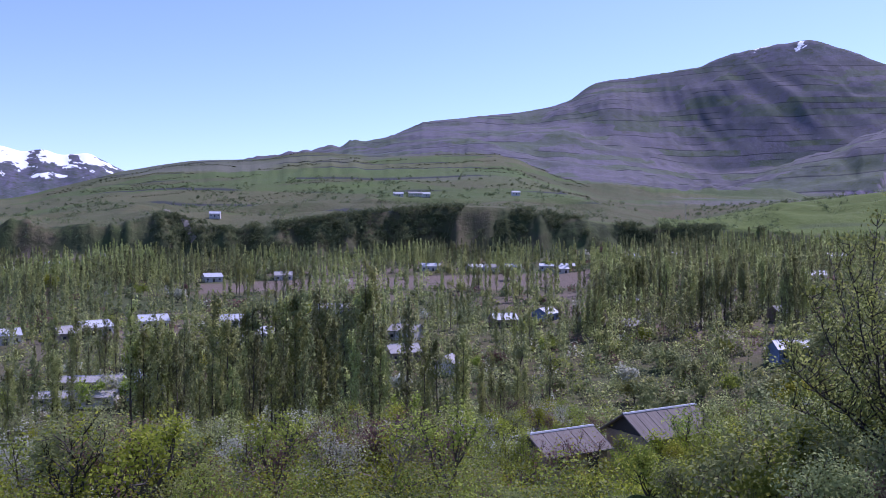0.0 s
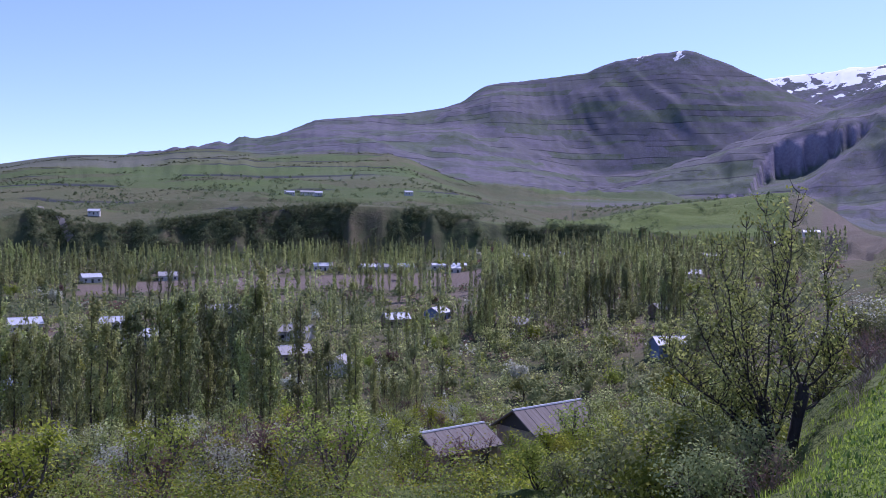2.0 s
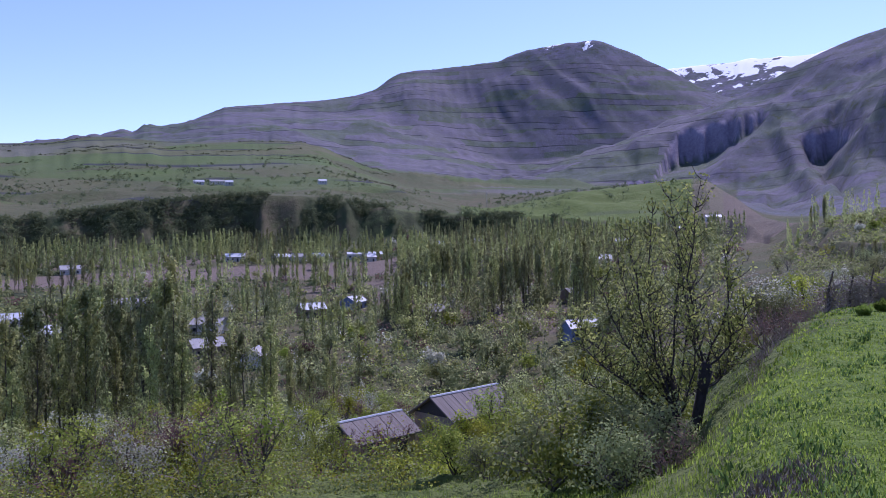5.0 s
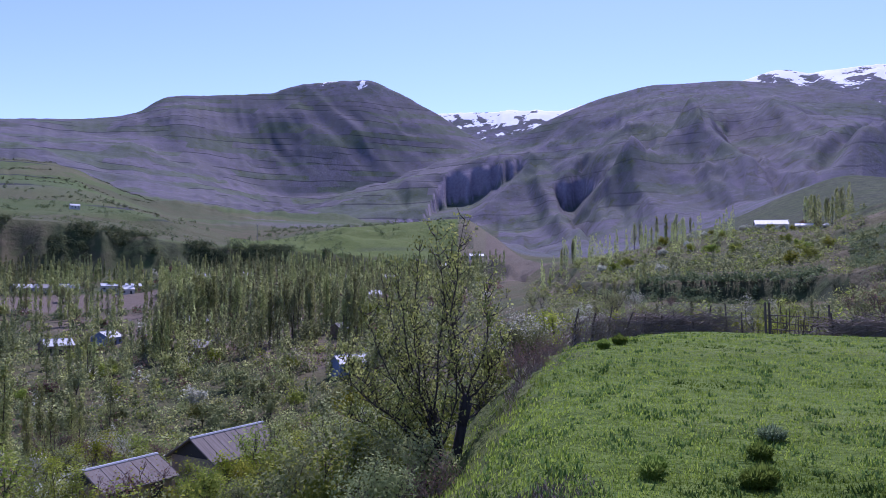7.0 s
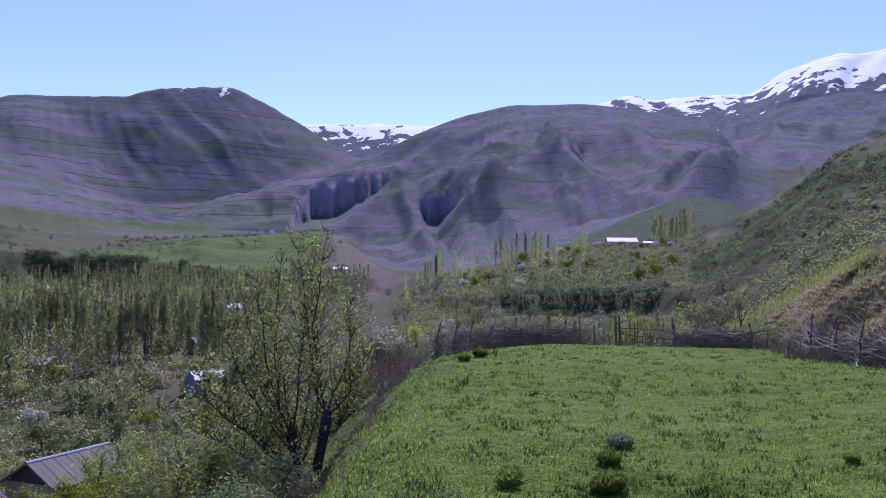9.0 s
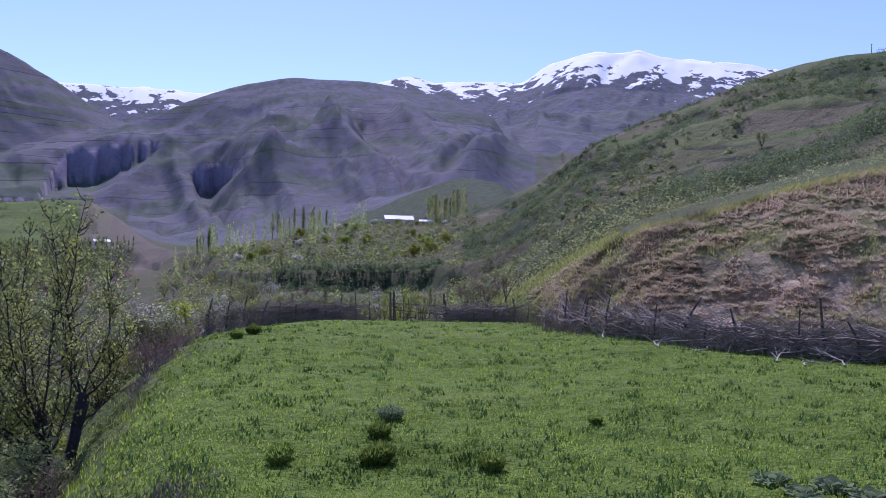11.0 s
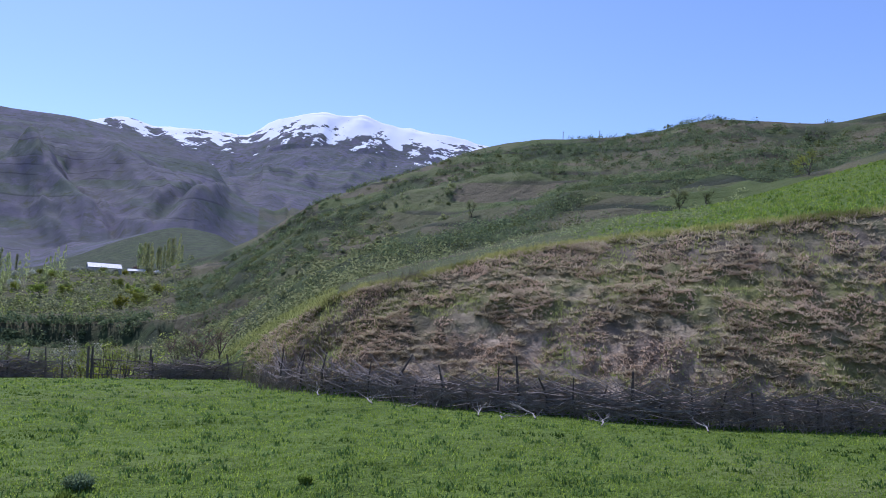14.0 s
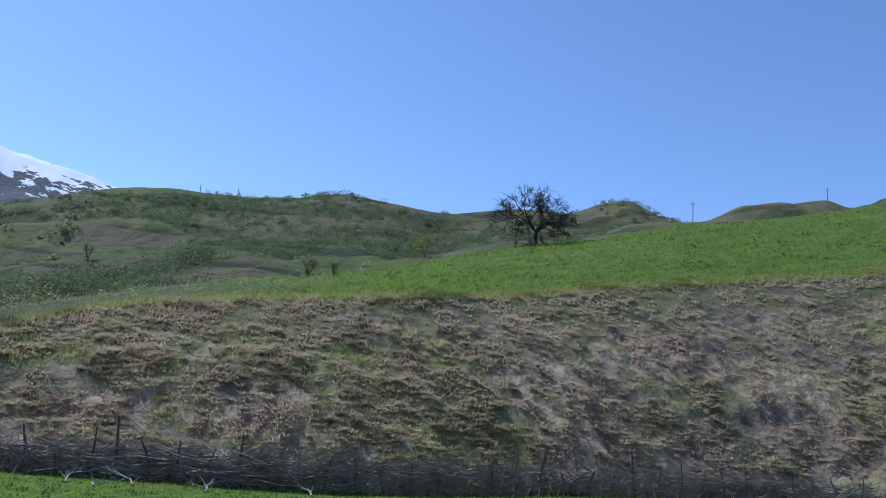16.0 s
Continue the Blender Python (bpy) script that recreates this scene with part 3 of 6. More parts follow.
def tubes(segments, sides=5):
    """Tapered round sticks, one for each (start, end, radius, end radius)."""
    verts, faces = [], []
    for a, b, r0, r1 in segments:
        a, b = Vector(a), Vector(b)
        q = (b - a).to_track_quat("Z", "Y")
        n = len(verts)
        for p, rad in ((a, r0), (b, r1)):
            for i in range(sides):
                w = 2 * math.pi * i / sides
                verts.append(p + q @ Vector((rad * math.cos(w), rad * math.sin(w), 0)))
        for i in range(sides):
            j = (i + 1) % sides
            faces.append((n + i, n + j, n + sides + j, n + sides + i))
        faces.append(tuple(n + sides + i for i in range(sides)))
    return verts, faces


def leaf_quads(centres, sizes, rng, aspect=0.6, upright=0.0, outward=None):
    """Small folded leaf sprays turned every way; with outward, they lie along the outside of their crown."""
    c = np.asarray(centres, float)
    n = len(c)
    s = np.broadcast_to(np.asarray(sizes, float), (n,))[:, None]
    w = rng.normal(size=(n, 3)) if outward is None else outward
    u = rng.normal(size=(n, 3)) + np.array([0, 0, upright])
    u -= w * ((u * w).sum(1) / (w * w).sum(1))[:, None]
    u /= np.linalg.norm(u, axis=1)[:, None]
    v = np.cross(w, u)
    v /= np.linalg.norm(v, axis=1)[:, None]
    quad = np.stack([c - u * s, c - v * s * aspect, c + u * s, c + v * s * aspect], 1)
    idx = np.arange(n)[:, None] * 4
    faces = np.stack([idx + [0, 2, 3], idx + [0, 1, 2]], 1).reshape(-1, 3)
    faces = faces[:, ::-1]
    return quad.reshape(-1, 3), faces


def crown_normals(pts, centre, rng, up=0.6, rough=0.75):
    """Directions out of a crown, a little uneven."""
    d = np.asarray(pts, float) - centre
    d /= np.maximum(np.linalg.norm(d, axis=1), 1e-6)[:, None]
    d = d + rng.normal(0, rough, d.shape) + np.array([0, 0, up])
    return d / np.linalg.norm(d, axis=1)[:, None]


def thing(name, label, category, group="", kind=""):
    return tagged(new(name), label, category, group, kind)


# ---- the ground: one sheet to the skyline ----
def open_field(az, r):
    """The ploughed strip before the far row of houses."""
    return (az > -17) & (az < 10.5) & (r > 372) & (r < 440 + 1.2 * az)


def build_ground():
    az = np.concatenate([np.arange(-34, 136, 0.18), np.arange(136, 326, 3.0)])
    rr = [0.0]
    r = 1.2
    while r < 4850:
        rr.append(r)
        r *= 1.03 if r < 15 else 1.008 if r < 48 else 1.017 if r < 560 else 1.009 if r < 760 else 1.01 if r < 1250 else 1.0058 if r < 3700 else 1.004
    rr.append(4850.0)
    rr = np.array(rr)
    A, Rr = np.meshgrid(np.radians(az), rr[1:], indexing="ij")
    x, y = (Rr * np.sin(A)).ravel(), (Rr * np.cos(A)).ravel()
    z, k, s, baz, r = land(x, y)
    n, m = len(az), len(rr) - 1
    GRID.update(step=0.18, n=int((az < 136).sum()), r=rr[1:], z=z.reshape(n, m))
    verts = np.stack([x, y, z], 1)
    verts = np.concatenate([verts, [[0, 0, 0.0]]])
    i, j = np.meshgrid(np.arange(n), np.arange(m - 1), indexing="ij")
    i2 = (i + 1) % n
    quads = np.stack([i * m + j, i * m + j + 1, i2 * m + j + 1, i2 * m + j], -1).reshape(-1, 4)
    me = bpy.data.meshes.new("ground")
    tri = [(n * m, int(((a + 1) % n) * m), int(a * m)) for a in range(n)]
    me.vertices.add(len(verts))
    me.vertices.foreach_set("co", verts.ravel().astype(np.float32))
    loops = np.concatenate([quads[:, ::-1].ravel(), np.array(tri).ravel()])
    me.loops.add(len(loops))
    me.loops.foreach_set("vertex_index", loops.astype(np.int32))
    starts = np.concatenate([np.arange(len(quads)) * 4, len(quads) * 4 + np.arange(len(tri)) * 3])
    me.polygons.add(len(starts))
    me.polygons.foreach_set("loop_start", starts.astype(np.int32))
    me.update(calc_edges=True)
    me.validate()
    me.shade_smooth()
    me.materials.append(MAT_GROUND)
    el = np.degrees(np.arctan2(z - EYE, r))
    patch = fbm(x * 0.02, y * 0.02, 21)
    wide = fbm(x * 0.004, y * 0.004, 22, 5)
    streak = ridged(baz * 0.5, np.log(r) * 9, 23, 4)
    # near meadow, upper meadow, fields on the terraces
    lush = (k == 0) * (1 - 0.65 * (baz < 41) * smooth(0.45, 1.0, s) * smooth(0.42, 0.58, fbm(x * 0.5, y * 0.5, 40)))
    lush = np.maximum(lush, (k == 1) * np.where(baz < 42, 0.85 * (1 - smooth(0.6, 1.0, s)) * smooth(0.3, 0.48, fbm(x * 0.4, y * 0.4, 38)), 1 - smooth(0.1, 0.5, s)))
    lush = np.maximum(lush, ((k == 3) & (baz > 78)) * smooth(78, 100, baz + 10 * (patch - 0.5)))
    lush = np.maximum(lush, ((k == 6) & (baz > 15) & (baz < 33)) * smooth(0.35, 0.5, wide + 0.12) * 0.85)
    lush = np.maximum(lush, ((k == 7) & (baz < 9)) * smooth(0.45, 0.6, wide) * 0.5)
    lush = np.maximum(lush, ((k >= 3) & (k <= 6) & (baz > 58)) * smooth(0.5, 0.62, patch) * 0.2)
    lush = np.maximum(lush, ((k >= 1) & (k <= 3) & (baz < 42)) * 0.6 * smooth(0.4, 0.6, patch))
    lush = np.maximum(lush, ((k >= 2) & (k <= 3)) * smooth(56, 58, baz) * (1 - smooth(65, 68, baz)) * 0.7)
    bank = ((k == 1) | (k == 2)) & (baz > 63)
    dry = bank * np.where(k == 1, smooth(0.2, 0.8, s), 1.0) * (1 - np.where(k == 2, smooth(0.6, 1.0, s + 0.35 * (patch - 0.5)), 0) * 0.75) * (1 - 0.6 * smooth(0.58, 0.68, fbm(x * 0.25, y * 0.25, 27)))
    # far slopes that carry the haze-tinted rock colour
    hazy_rock = smooth(1550, 2300, r + 500 * (wide - 0.5)) * 0.95
    hazy_rock = np.maximum(hazy_rock, (baz > 34) * (baz < 62) * smooth(650, 1000, r) * 0.9)
    hazy_rock = np.maximum(hazy_rock, smooth(0.45, 0.7, wide) * 0.5 * (r > 1150))
    hazy_rock = np.where((k >= 8) & (k <= 9) & (baz > 44), 0.35, hazy_rock)
    dry = np.maximum(dry, ((k >= 4) & (k <= 7) & (baz > 58) & (r < 300)) * 0.16 * smooth(0.36, 0.56, fbm(x * 0.03, y * 0.03, 34)))
    scrub = ((k == 5) & (baz < 34)) * smooth(0.42, 0.55, fbm(baz * 0.45, np.log(r) * 20, 31)) * 0.8
    # middle hill: its shading is put into the cover as dark scrub colour
    scrub = np.maximum(scrub, ((k >= 8) & (k <= 9) & (baz > 44) & (baz < 64)) * 0.75)
    scrub = np.maximum(scrub, ((k == 5) & (baz > 41) & (baz < 57)) * 0.9)
    scrub = np.maximum(scrub, ((k >= 4) & (k <= 7) & (baz > 57) & (r < 300)) * smooth(0.5, 0.62, fbm(x * 0.05, y * 0.05, 33)) * 0.9)
    line = np.interp(baz, [-40, -29, -20, 20, 28, 40, 51, 56, 60, 63, 66, 70, 74, 80], [5.2, 5.1, 5.4, 20, 10.2, 10.2, 12.4, 12.2, 12.3, 13.1, 13.5, 12.9, 12.4, 12.2])
    snow = np.where(r > 3800, np.clip(el - line, -3, 3), -3.0)
    speck = (k >= 12) & (r > 3300) & (r < 3650) & (baz > 20) & (baz < 26)
    snow = np.where(speck, np.clip((el - 13.15) * 1.5 - 0.25, -3, 3), snow)
    soil = ((k == 4) & (baz < 40)) * np.maximum(smooth(0.5, 0.62, fbm(x * 0.012, y * 0.012, 35)) * 0.8, 0.9 * open_field(baz, r))
    soil = np.maximum(soil, ((k >= 4) & (k <= 6) & (baz > 31) & (baz < 40) & (r > 400)) * 0.7)
    soil = np.maximum(soil, bank * smooth(0.66, 0.72, fbm(x * 0.35, y * 0.35, 36)) * smooth(95, 118, baz))
    soil = np.maximum(soil, bank * 0.85 * smooth(0.55, 0.66, fbm(x * 0.16, y * 0.16, 37)) * smooth(108, 120, baz))
    soil = np.maximum(soil, bank * 0.6 * smooth(0.62, 0.7, fbm(baz * 0.25 + 0.5 * r, baz * 0.08, 39)))
    steps = smooth(1150, 1400, r) * (r < 3700) * np.where(baz > 32, 0.55, 0.9) * (1 - 0.8 * smooth(11.5, 13, el))
    steps = np.maximum(steps, ((k == 6) & (baz < 33)) * np.where(baz > 15, 0.3, 0.9))
    steps = np.maximum(steps, ((k == 7) & (baz < 10)) * 1.0)
    ledges = ((k >= 4) & (k <= 7) & (baz > 57) & (r < 300)) * 1.0
    for name, values in (("lush", lush), ("dry", dry), ("hazy_rock", hazy_rock), ("scrub", scrub), ("soil", soil), ("snow", snow), ("steps", steps), ("ledges", ledges), ("hazy_shale", in_scar(el, baz, r) * 0.95)):
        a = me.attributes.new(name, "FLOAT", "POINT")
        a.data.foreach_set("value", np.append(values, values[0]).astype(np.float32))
    return tagged(new("ground", me), "grassy hillside meadow, valley floor and bare mountains under snow", "ground", kind="structure")


ground = build_ground()


# ---- trees ----
def poplar_mesh(seed, h, mat, n_leaf=1700, leaf=0.135, wide=0.085):
    """A slim upright crown: limbs that hug the trunk, sprays of small leaves along them."""
    rng = np.random.default_rng(seed)
    lean = rng.normal(0, 0.012, 2)
    segs, pts = [], []
    prev = Vector((0, 0, -0.4))
    for i in range(1, 7):
        f = i / 6
        p = Vector((lean[0] * h * f + rng.normal(0, 0.05), lean[1] * h * f + rng.normal(0, 0.05), h * f))
        segs.append((prev, p, 0.16 * (1 - 0.85 * (i - 1) / 6), 0.16 * (1 - 0.85 * f)))
        prev = p
    trunk_n = len(segs)
    limbs = []
    for i in range(46):
        f = 0.1 + 0.82 * (i / 46) ** 0.9
        a = rng.uniform(0, 6.28)
        length = h * (0.20 * (1 - f) + 0.06) * rng.uniform(0.7, 1.25)
        out = h * wide * (0.55 + 0.6 * math.sin(math.pi * min(1, f + 0.12)) ** 0.7) * rng.uniform(0.45, 1.15)
        b = Vector((lean[0] * h * f, lean[1] * h * f, h * f))
        e = b + Vector((math.cos(a) * out, math.sin(a) * out, length))
        midp = b.lerp(e, 0.45) + Vector((math.cos(a), math.sin(a), 0)) * out * 0.25
        if i % 2:
            limbs += [(b, midp, 0.035, 0.022), (midp, e, 0.022, 0.008)]
        for _ in range(max(3, n_leaf // 46)):
            t = rng.uniform(0.15, 1.08)
            q = b.lerp(midp, t * 2) if t < 0.5 else midp.lerp(e, t * 2 - 1)
            pts.append(np.array(q) + rng.normal(0, 0.13, 3) * (1, 1, 1.6))
    tv, tf = tubes(segs + limbs, 3)
    pts = np.array(pts)
    nrm = crown_normals(pts, np.stack([lean[0] * pts[:, 2], lean[1] * pts[:, 2], pts[:, 2] - 0.3], 1), rng)
    lv, lf = leaf_quads(pts, leaf * 1.35 * rng.uniform(0.6, 1.3, len(pts)), rng, 0.46, 2.0, nrm)
    return mesh_of("trunk", tv, tf, BARK), mesh_of("crown", lv, lf, mat)


def grow(rng, p, d, length, rad, depth, segs, tips, spread=0.55, up=0.15):
    """One limb with its forks."""
    q = p + d * length * 0.5 + Vector(rng.normal(0, 0.05 * length, 3))
    e = q + (d + Vector(rng.normal(0, 0.18, 3)) + Vector((0, 0, up))).normalized() * length * 0.5
    segs += [(p, q, rad, rad * 0.82), (q, e, rad * 0.82, rad * 0.62)]
    tips.append((q, e, depth))
    if depth:
        for _ in range(int(rng.integers(2, 4))):
            nd = (d + Vector(rng.normal(0, spread, 3)) + Vector((0, 0, up))).normalized()
            grow(rng, e if rng.random() < 0.7 else q, nd, length * rng.uniform(0.55, 0.8), rad * 0.6, depth - 1, segs, tips, spread, up)


def broad_mesh(seed, h, w, mat, bark, n_leaf=1500, leaf=0.095, stems=4, depth=3, fuzz=0.3, bole=0.25):
    """A spreading tree or bush: several limbs from a short bole, leaves round the outer twigs."""
    rng = np.random.default_rng(seed)
    segs, tips = [], []
    base = Vector((0, 0, bole * h * 0.6))
    segs.append((Vector((0, 0, -0.4)), base, 0.035 * h, 0.028 * h))
    for i in range(stems):
        a = 6.28 * (i + rng.uniform(0, 0.7)) / stems
        tilt = rng.uniform(0.25, 0.75) * w / h * 1.6
        d = Vector((math.cos(a) * tilt, math.sin(a) * tilt, 1)).normalized()
        grow(rng, base, d, h * 0.34 * rng.uniform(0.8, 1.15), 0.018 * h, depth, segs, tips)
    pts = []
    outer = [t for t in tips if t[2] <= 1]
    for _ in range(n_leaf):
        q, e, _d = outer[int(rng.integers(len(outer)))]
        pts.append(np.array(q.lerp(e, rng.uniform(0, 1.2))) + rng.normal(0, fuzz, 3))
    pts = np.array(pts)
    pts[:, 2] = np.abs(pts[:, 2]) * 1.0 + 0.05
    tv, tf = tubes(segs, 3)
    nrm = crown_normals(pts, np.array([0, 0, h * 0.4]), rng)
    lv, lf = leaf_quads(pts, leaf * rng.uniform(0.6, 1.3, len(pts)), rng, outward=nrm)
    return mesh_of("trunk", tv, tf, bark), mesh_of("crown", lv, lf, mat)


def tree_thing(name, meshes, label, category, group):
    ob = thing(name, label, category, group)
    link_part("trunk", meshes[0], ob)
    link_part("crown", meshes[1], ob)
    return ob


def stand(ob, az, r, scale=1.0, turn=None, sink=0.0):
    p = at(az, r, -sink)
    ob.scale = (scale, scale, scale)
    ob.matrix_basis = Matrix.LocRotScale(p, Euler((0, 0, radians(turn or 0))), (scale, scale, scale))
    return ob


def put_copy(ob, az, r, scale, turn, sink=0.0):
    p = at(az, r, -sink)
    c = copy_thing(ob, Matrix.Identity(4))
    c.matrix_basis = Matrix.LocRotScale(p, Euler((0, 0, turn)), (scale, scale, scale))
    return c


rng = np.random.default_rng(7)

# poplars of the valley: rows and plantations
POP_LABELS = ["slender poplar in thin spring leaf on the valley floor", "tall grey-green poplar in young leaf on the valley floor", "dark narrow poplar with upright limbs on the valley floor"]
pop_kinds = [
    tree_thing("poplar", poplar_mesh(11, 14, POPLAR_LEAF), POP_LABELS[0], "poplar", "valley poplars"),
    tree_thing("poplar", poplar_mesh(12, 15, POPLAR_LEAF, wide=0.07), POP_LABELS[1], "poplar", "valley poplars"),
    tree_thing("poplar", poplar_mesh(13, 14, GREY_LEAF, wide=0.075), POP_LABELS[1], "poplar", "valley poplars"),
    tree_thing("poplar", poplar_mesh(14, 14, DARK_LEAF, wide=0.08), POP_LABELS[2], "poplar", "valley poplars"),
]
pop_spots = []


def poplar_row(az, r, n, heading, gap, height_m, dark=0.15):
    x, y = r * math.sin(radians(az)), r * math.cos(radians(az))
    for i in range(n):
        d = (i - n / 2) * gap
        px = x + d * math.sin(radians(heading)) + rng.normal(0, 0.4)
        py = y + d * math.cos(radians(heading)) + rng.normal(0, 0.4)
        pop_spots.append((math.degrees(math.atan2(px, py)), math.hypot(px, py), height_m * rng.uniform(0.75, 1.12), rng.random() < dark))


# the dark pair of stands and the tall trees before them
poplar_row(-12.5, 112, 10, 75, 1.3, 19.5, 0.2)
poplar_row(-8.5, 120, 9, 85, 1.4, 19.5, 0.2)
poplar_row(-10, 98, 6, 60, 2.2, 14, 0.1)
poplar_row(-5.2, 98, 4, 40, 1.6, 20, 0.0)
poplar_row(-4.0, 86, 4, 70, 1.8, 14, 0.0)
poplar_row(-19, 130, 7, 60, 1.6, 18, 0.2)
poplar_row(-17, 105, 6, 80, 1.8, 15, 0.1)
poplar_row(-14.6, 92, 4, 80, 1.8, 12, 0.0)
poplar_row(0.6, 92, 4, 60, 2.0, 12, 0.0)
poplar_row(-29, 120, 5, 80, 2.0, 13, 0.1)
poplar_row(4.5, 105, 5, 75, 2.2, 10, 0.0)
poplar_row(-27, 150, 8, 85, 2.2, 14, 0.2)
poplar_row(-24, 190, 8, 80, 2.0, 14, 0.3)
poplar_row(1.5, 100, 4, 60, 2.5, 8, 0.0)
for k in range(9):  # plantation
    poplar_row(11 + 1.6 * k, 250 + 14 * (k % 4), 9, 20 + 12 * (k % 3), 2.6, 19, 0.12)
for k in range(13):  # rows beyond the houses
    poplar_row(-27 + 4.2 * k, 330 + 35 * ((k * 7) % 4), 9, 70 + 17 * (k % 4), 2.8, 15, 0.2)
for k in range(9):
    poplar_row(-26 + 6.2 * k, 460 + 18 * (k % 3), 7, 80, 4.0, 14, 0.25)
for k in range(6):
    poplar_row(-8 + 4.5 * k, 215 + 20 * (k % 3), 6, 60 + 25 * (k % 3), 2.4, 12, 0.15)
# the ridge of the white house and the gully beyond the fence
poplar_row(45.5, 330, 11, 135, 2.1, 10.5, 0.0)
poplar_row(55.6, 322, 9, 150, 1.5, 12, 0.0)
poplar_row(39, 300, 7, 60, 2.5, 9, 0.0)
poplar_row(50, 75, 7, 95, 3.4, 3.4, 0.0)
poplar_row(43, 150, 6, 80, 3.0, 5.5, 0.0)
pop_spots.sort(key=lambda spot: spot[1] if spot[0] < 36 else 0)
for az, r, hm, dark in pop_spots[:294]:
    src = pop_kinds[3] if dark else pop_kinds[int(rng.integers(3))]
    put_copy(src, az, r, hm / 14, rng.uniform(0, 6.28))
for ob, az in zip(pop_kinds, (-6.5, 3.5, 7.5, -15)):
    stand(ob, az, 145 + az, 0.85, 40)

# orchard and wild trees on the hillside and along the valley's near side
HILL = [
    ("fruit_tree", (21, 5.5, 4.5, FRESH_LEAF, BARK), {}, "spreading tree in fresh green leaf on the hillside", "tree"),
    ("fruit_tree", (22, 5.0, 5.0, YELLOW_LEAF, BARK), {}, "round bushy tree in yellow-green young leaf", "tree"),
    ("fruit_tree", (23, 5.0, 4.5, GREY_LEAF, BARK), {}, "grey-green willow-like tree on the hillside", "tree"),
    ("blossom_tree", (24, 4.5, 4.5, BLOSSOM, BARK), {"n_leaf": 1500}, "fruit tree covered in white blossom", "tree"),
    ("bare_tree", (25, 5.0, 4.0, ROSY, BARK_RED), {"n_leaf": 500, "leaf": 0.08}, "bare reddish tree with swelling buds", "tree"),
    ("fruit_tree", (26, 6.0, 4.5, POPLAR_LEAF, BARK), {"n_leaf": 1500}, "tall loose tree in thin spring leaf", "tree"),
    ("fruit_tree", (27, 5.0, 5.0, DARK_LEAF, BARK_DARK), {}, "dark dense tree on the hillside", "tree"),
    ("bare_tree", (28, 5.0, 4.5, GREY_LEAF, TWIG), {"n_leaf": 350, "leaf": 0.09}, "bare grey tree still without leaves", "tree"),
]
hill_kinds = []
for name, args, kw, label, cat in HILL:
    hill_kinds.append((tree_thing(name, broad_mesh(*args, **kw), label, cat, "hillside trees"), args[1]))
far_kinds = []
for name, args, kw, label, cat in HILL:
    args = (args[0] + 40, *args[1:])
    few = 220 if kw.get("leaf") else 480
    far_kinds.append((tree_thing(name, broad_mesh(*args, n_leaf=few * 2, leaf=0.24, depth=2, fuzz=0.42), label.replace("on the hillside", "among the valley houses"), cat, "valley trees"), args[1]))
weights = np.array([0.24, 0.2, 0.14, 0.06, 0.12, 0.14, 0.05, 0.05])


def scatter(n, az0, az1, r0, r1, hmin, hmax, w=weights, keep=None):
    kinds = far_kinds if r0 >= 125 else hill_kinds
    made = 0
    while made < n:
        az, r = rng.uniform(az0, az1), math.exp(rng.uniform(math.log(r0), math.log(r1)))
        if keep and not keep(az, r):
            continue
        i = int(rng.choice(len(kinds), p=w / w.sum()))
        ob, h0 = kinds[i]
        put_copy(ob, az, r, rng.uniform(hmin, hmax) / h0, rng.uniform(0, 6.28), 0.1)
        made += 1


def clear_of_barn(az, r):
    return not (4.0 < az < 19 and 40 < r < 68) and not (az > 12 and r < 46)


for i, (ob, h0) in enumerate(hill_kinds):
    stand(ob, (-27, -20, -9, -14, -23, 0, -3, -16)[i], (48, 36, 55, 40, 30, 62, 84, 58)[i], 0.8, 50 * i)
for i, (ob, h0) in enumerate(far_kinds):
    stand(ob, -24 + 7 * i, 170 + 25 * (i % 3), 1.1, 50 * i)
scatter(46, -31, 5, 27, 48, 2.4, 4.4)
scatter(50, -31, 20, 46, 78, 3.2, 5.5, keep=clear_of_barn)
scatter(60, -31, 26, 74, 130, 3.5, 6.5, np.array([0.2, 0.12, 0.16, 0.16, 0.1, 0.16, 0.06, 0.04]))
scatter(16, 19, 29, 40, 90, 2.5, 4.5)
# lower trees among the houses
weights_valley = np.array([0.2, 0.1, 0.25, 0.08, 0.1, 0.2, 0.12, 0.05])
scatter(70, -31, 29, 130, 260, 4, 7.5, weights_valley)
scatter(70, -31, 33, 260, 560, 4.5, 8, weights_valley)
scatter(26, 33, 43, 60, 260, 2.2, 4.5, weights_valley)
scatter(34, 42, 60, 50, 140, 1.6, 3.2, weights_valley)
scatter(30, 41, 56, 180, 330, 2.5, 4.2, np.array([0.25, 0.15, 0.2, 0.3, 0.05, 0.1, 0, 0.05]))


SCARP_LEAF = leafage("scarp_leaves", (0.12, 0.16, 0.075), (0.24, 0.285, 0.135), 0.4)


# ---- undergrowth, woods and grass that nobody could count ----
def on_ground(az, r):
    x, y = r * np.sin(np.radians(az)), r * np.cos(np.radians(az))
    return np.stack([x, y, land(x, y)[0]], 1)


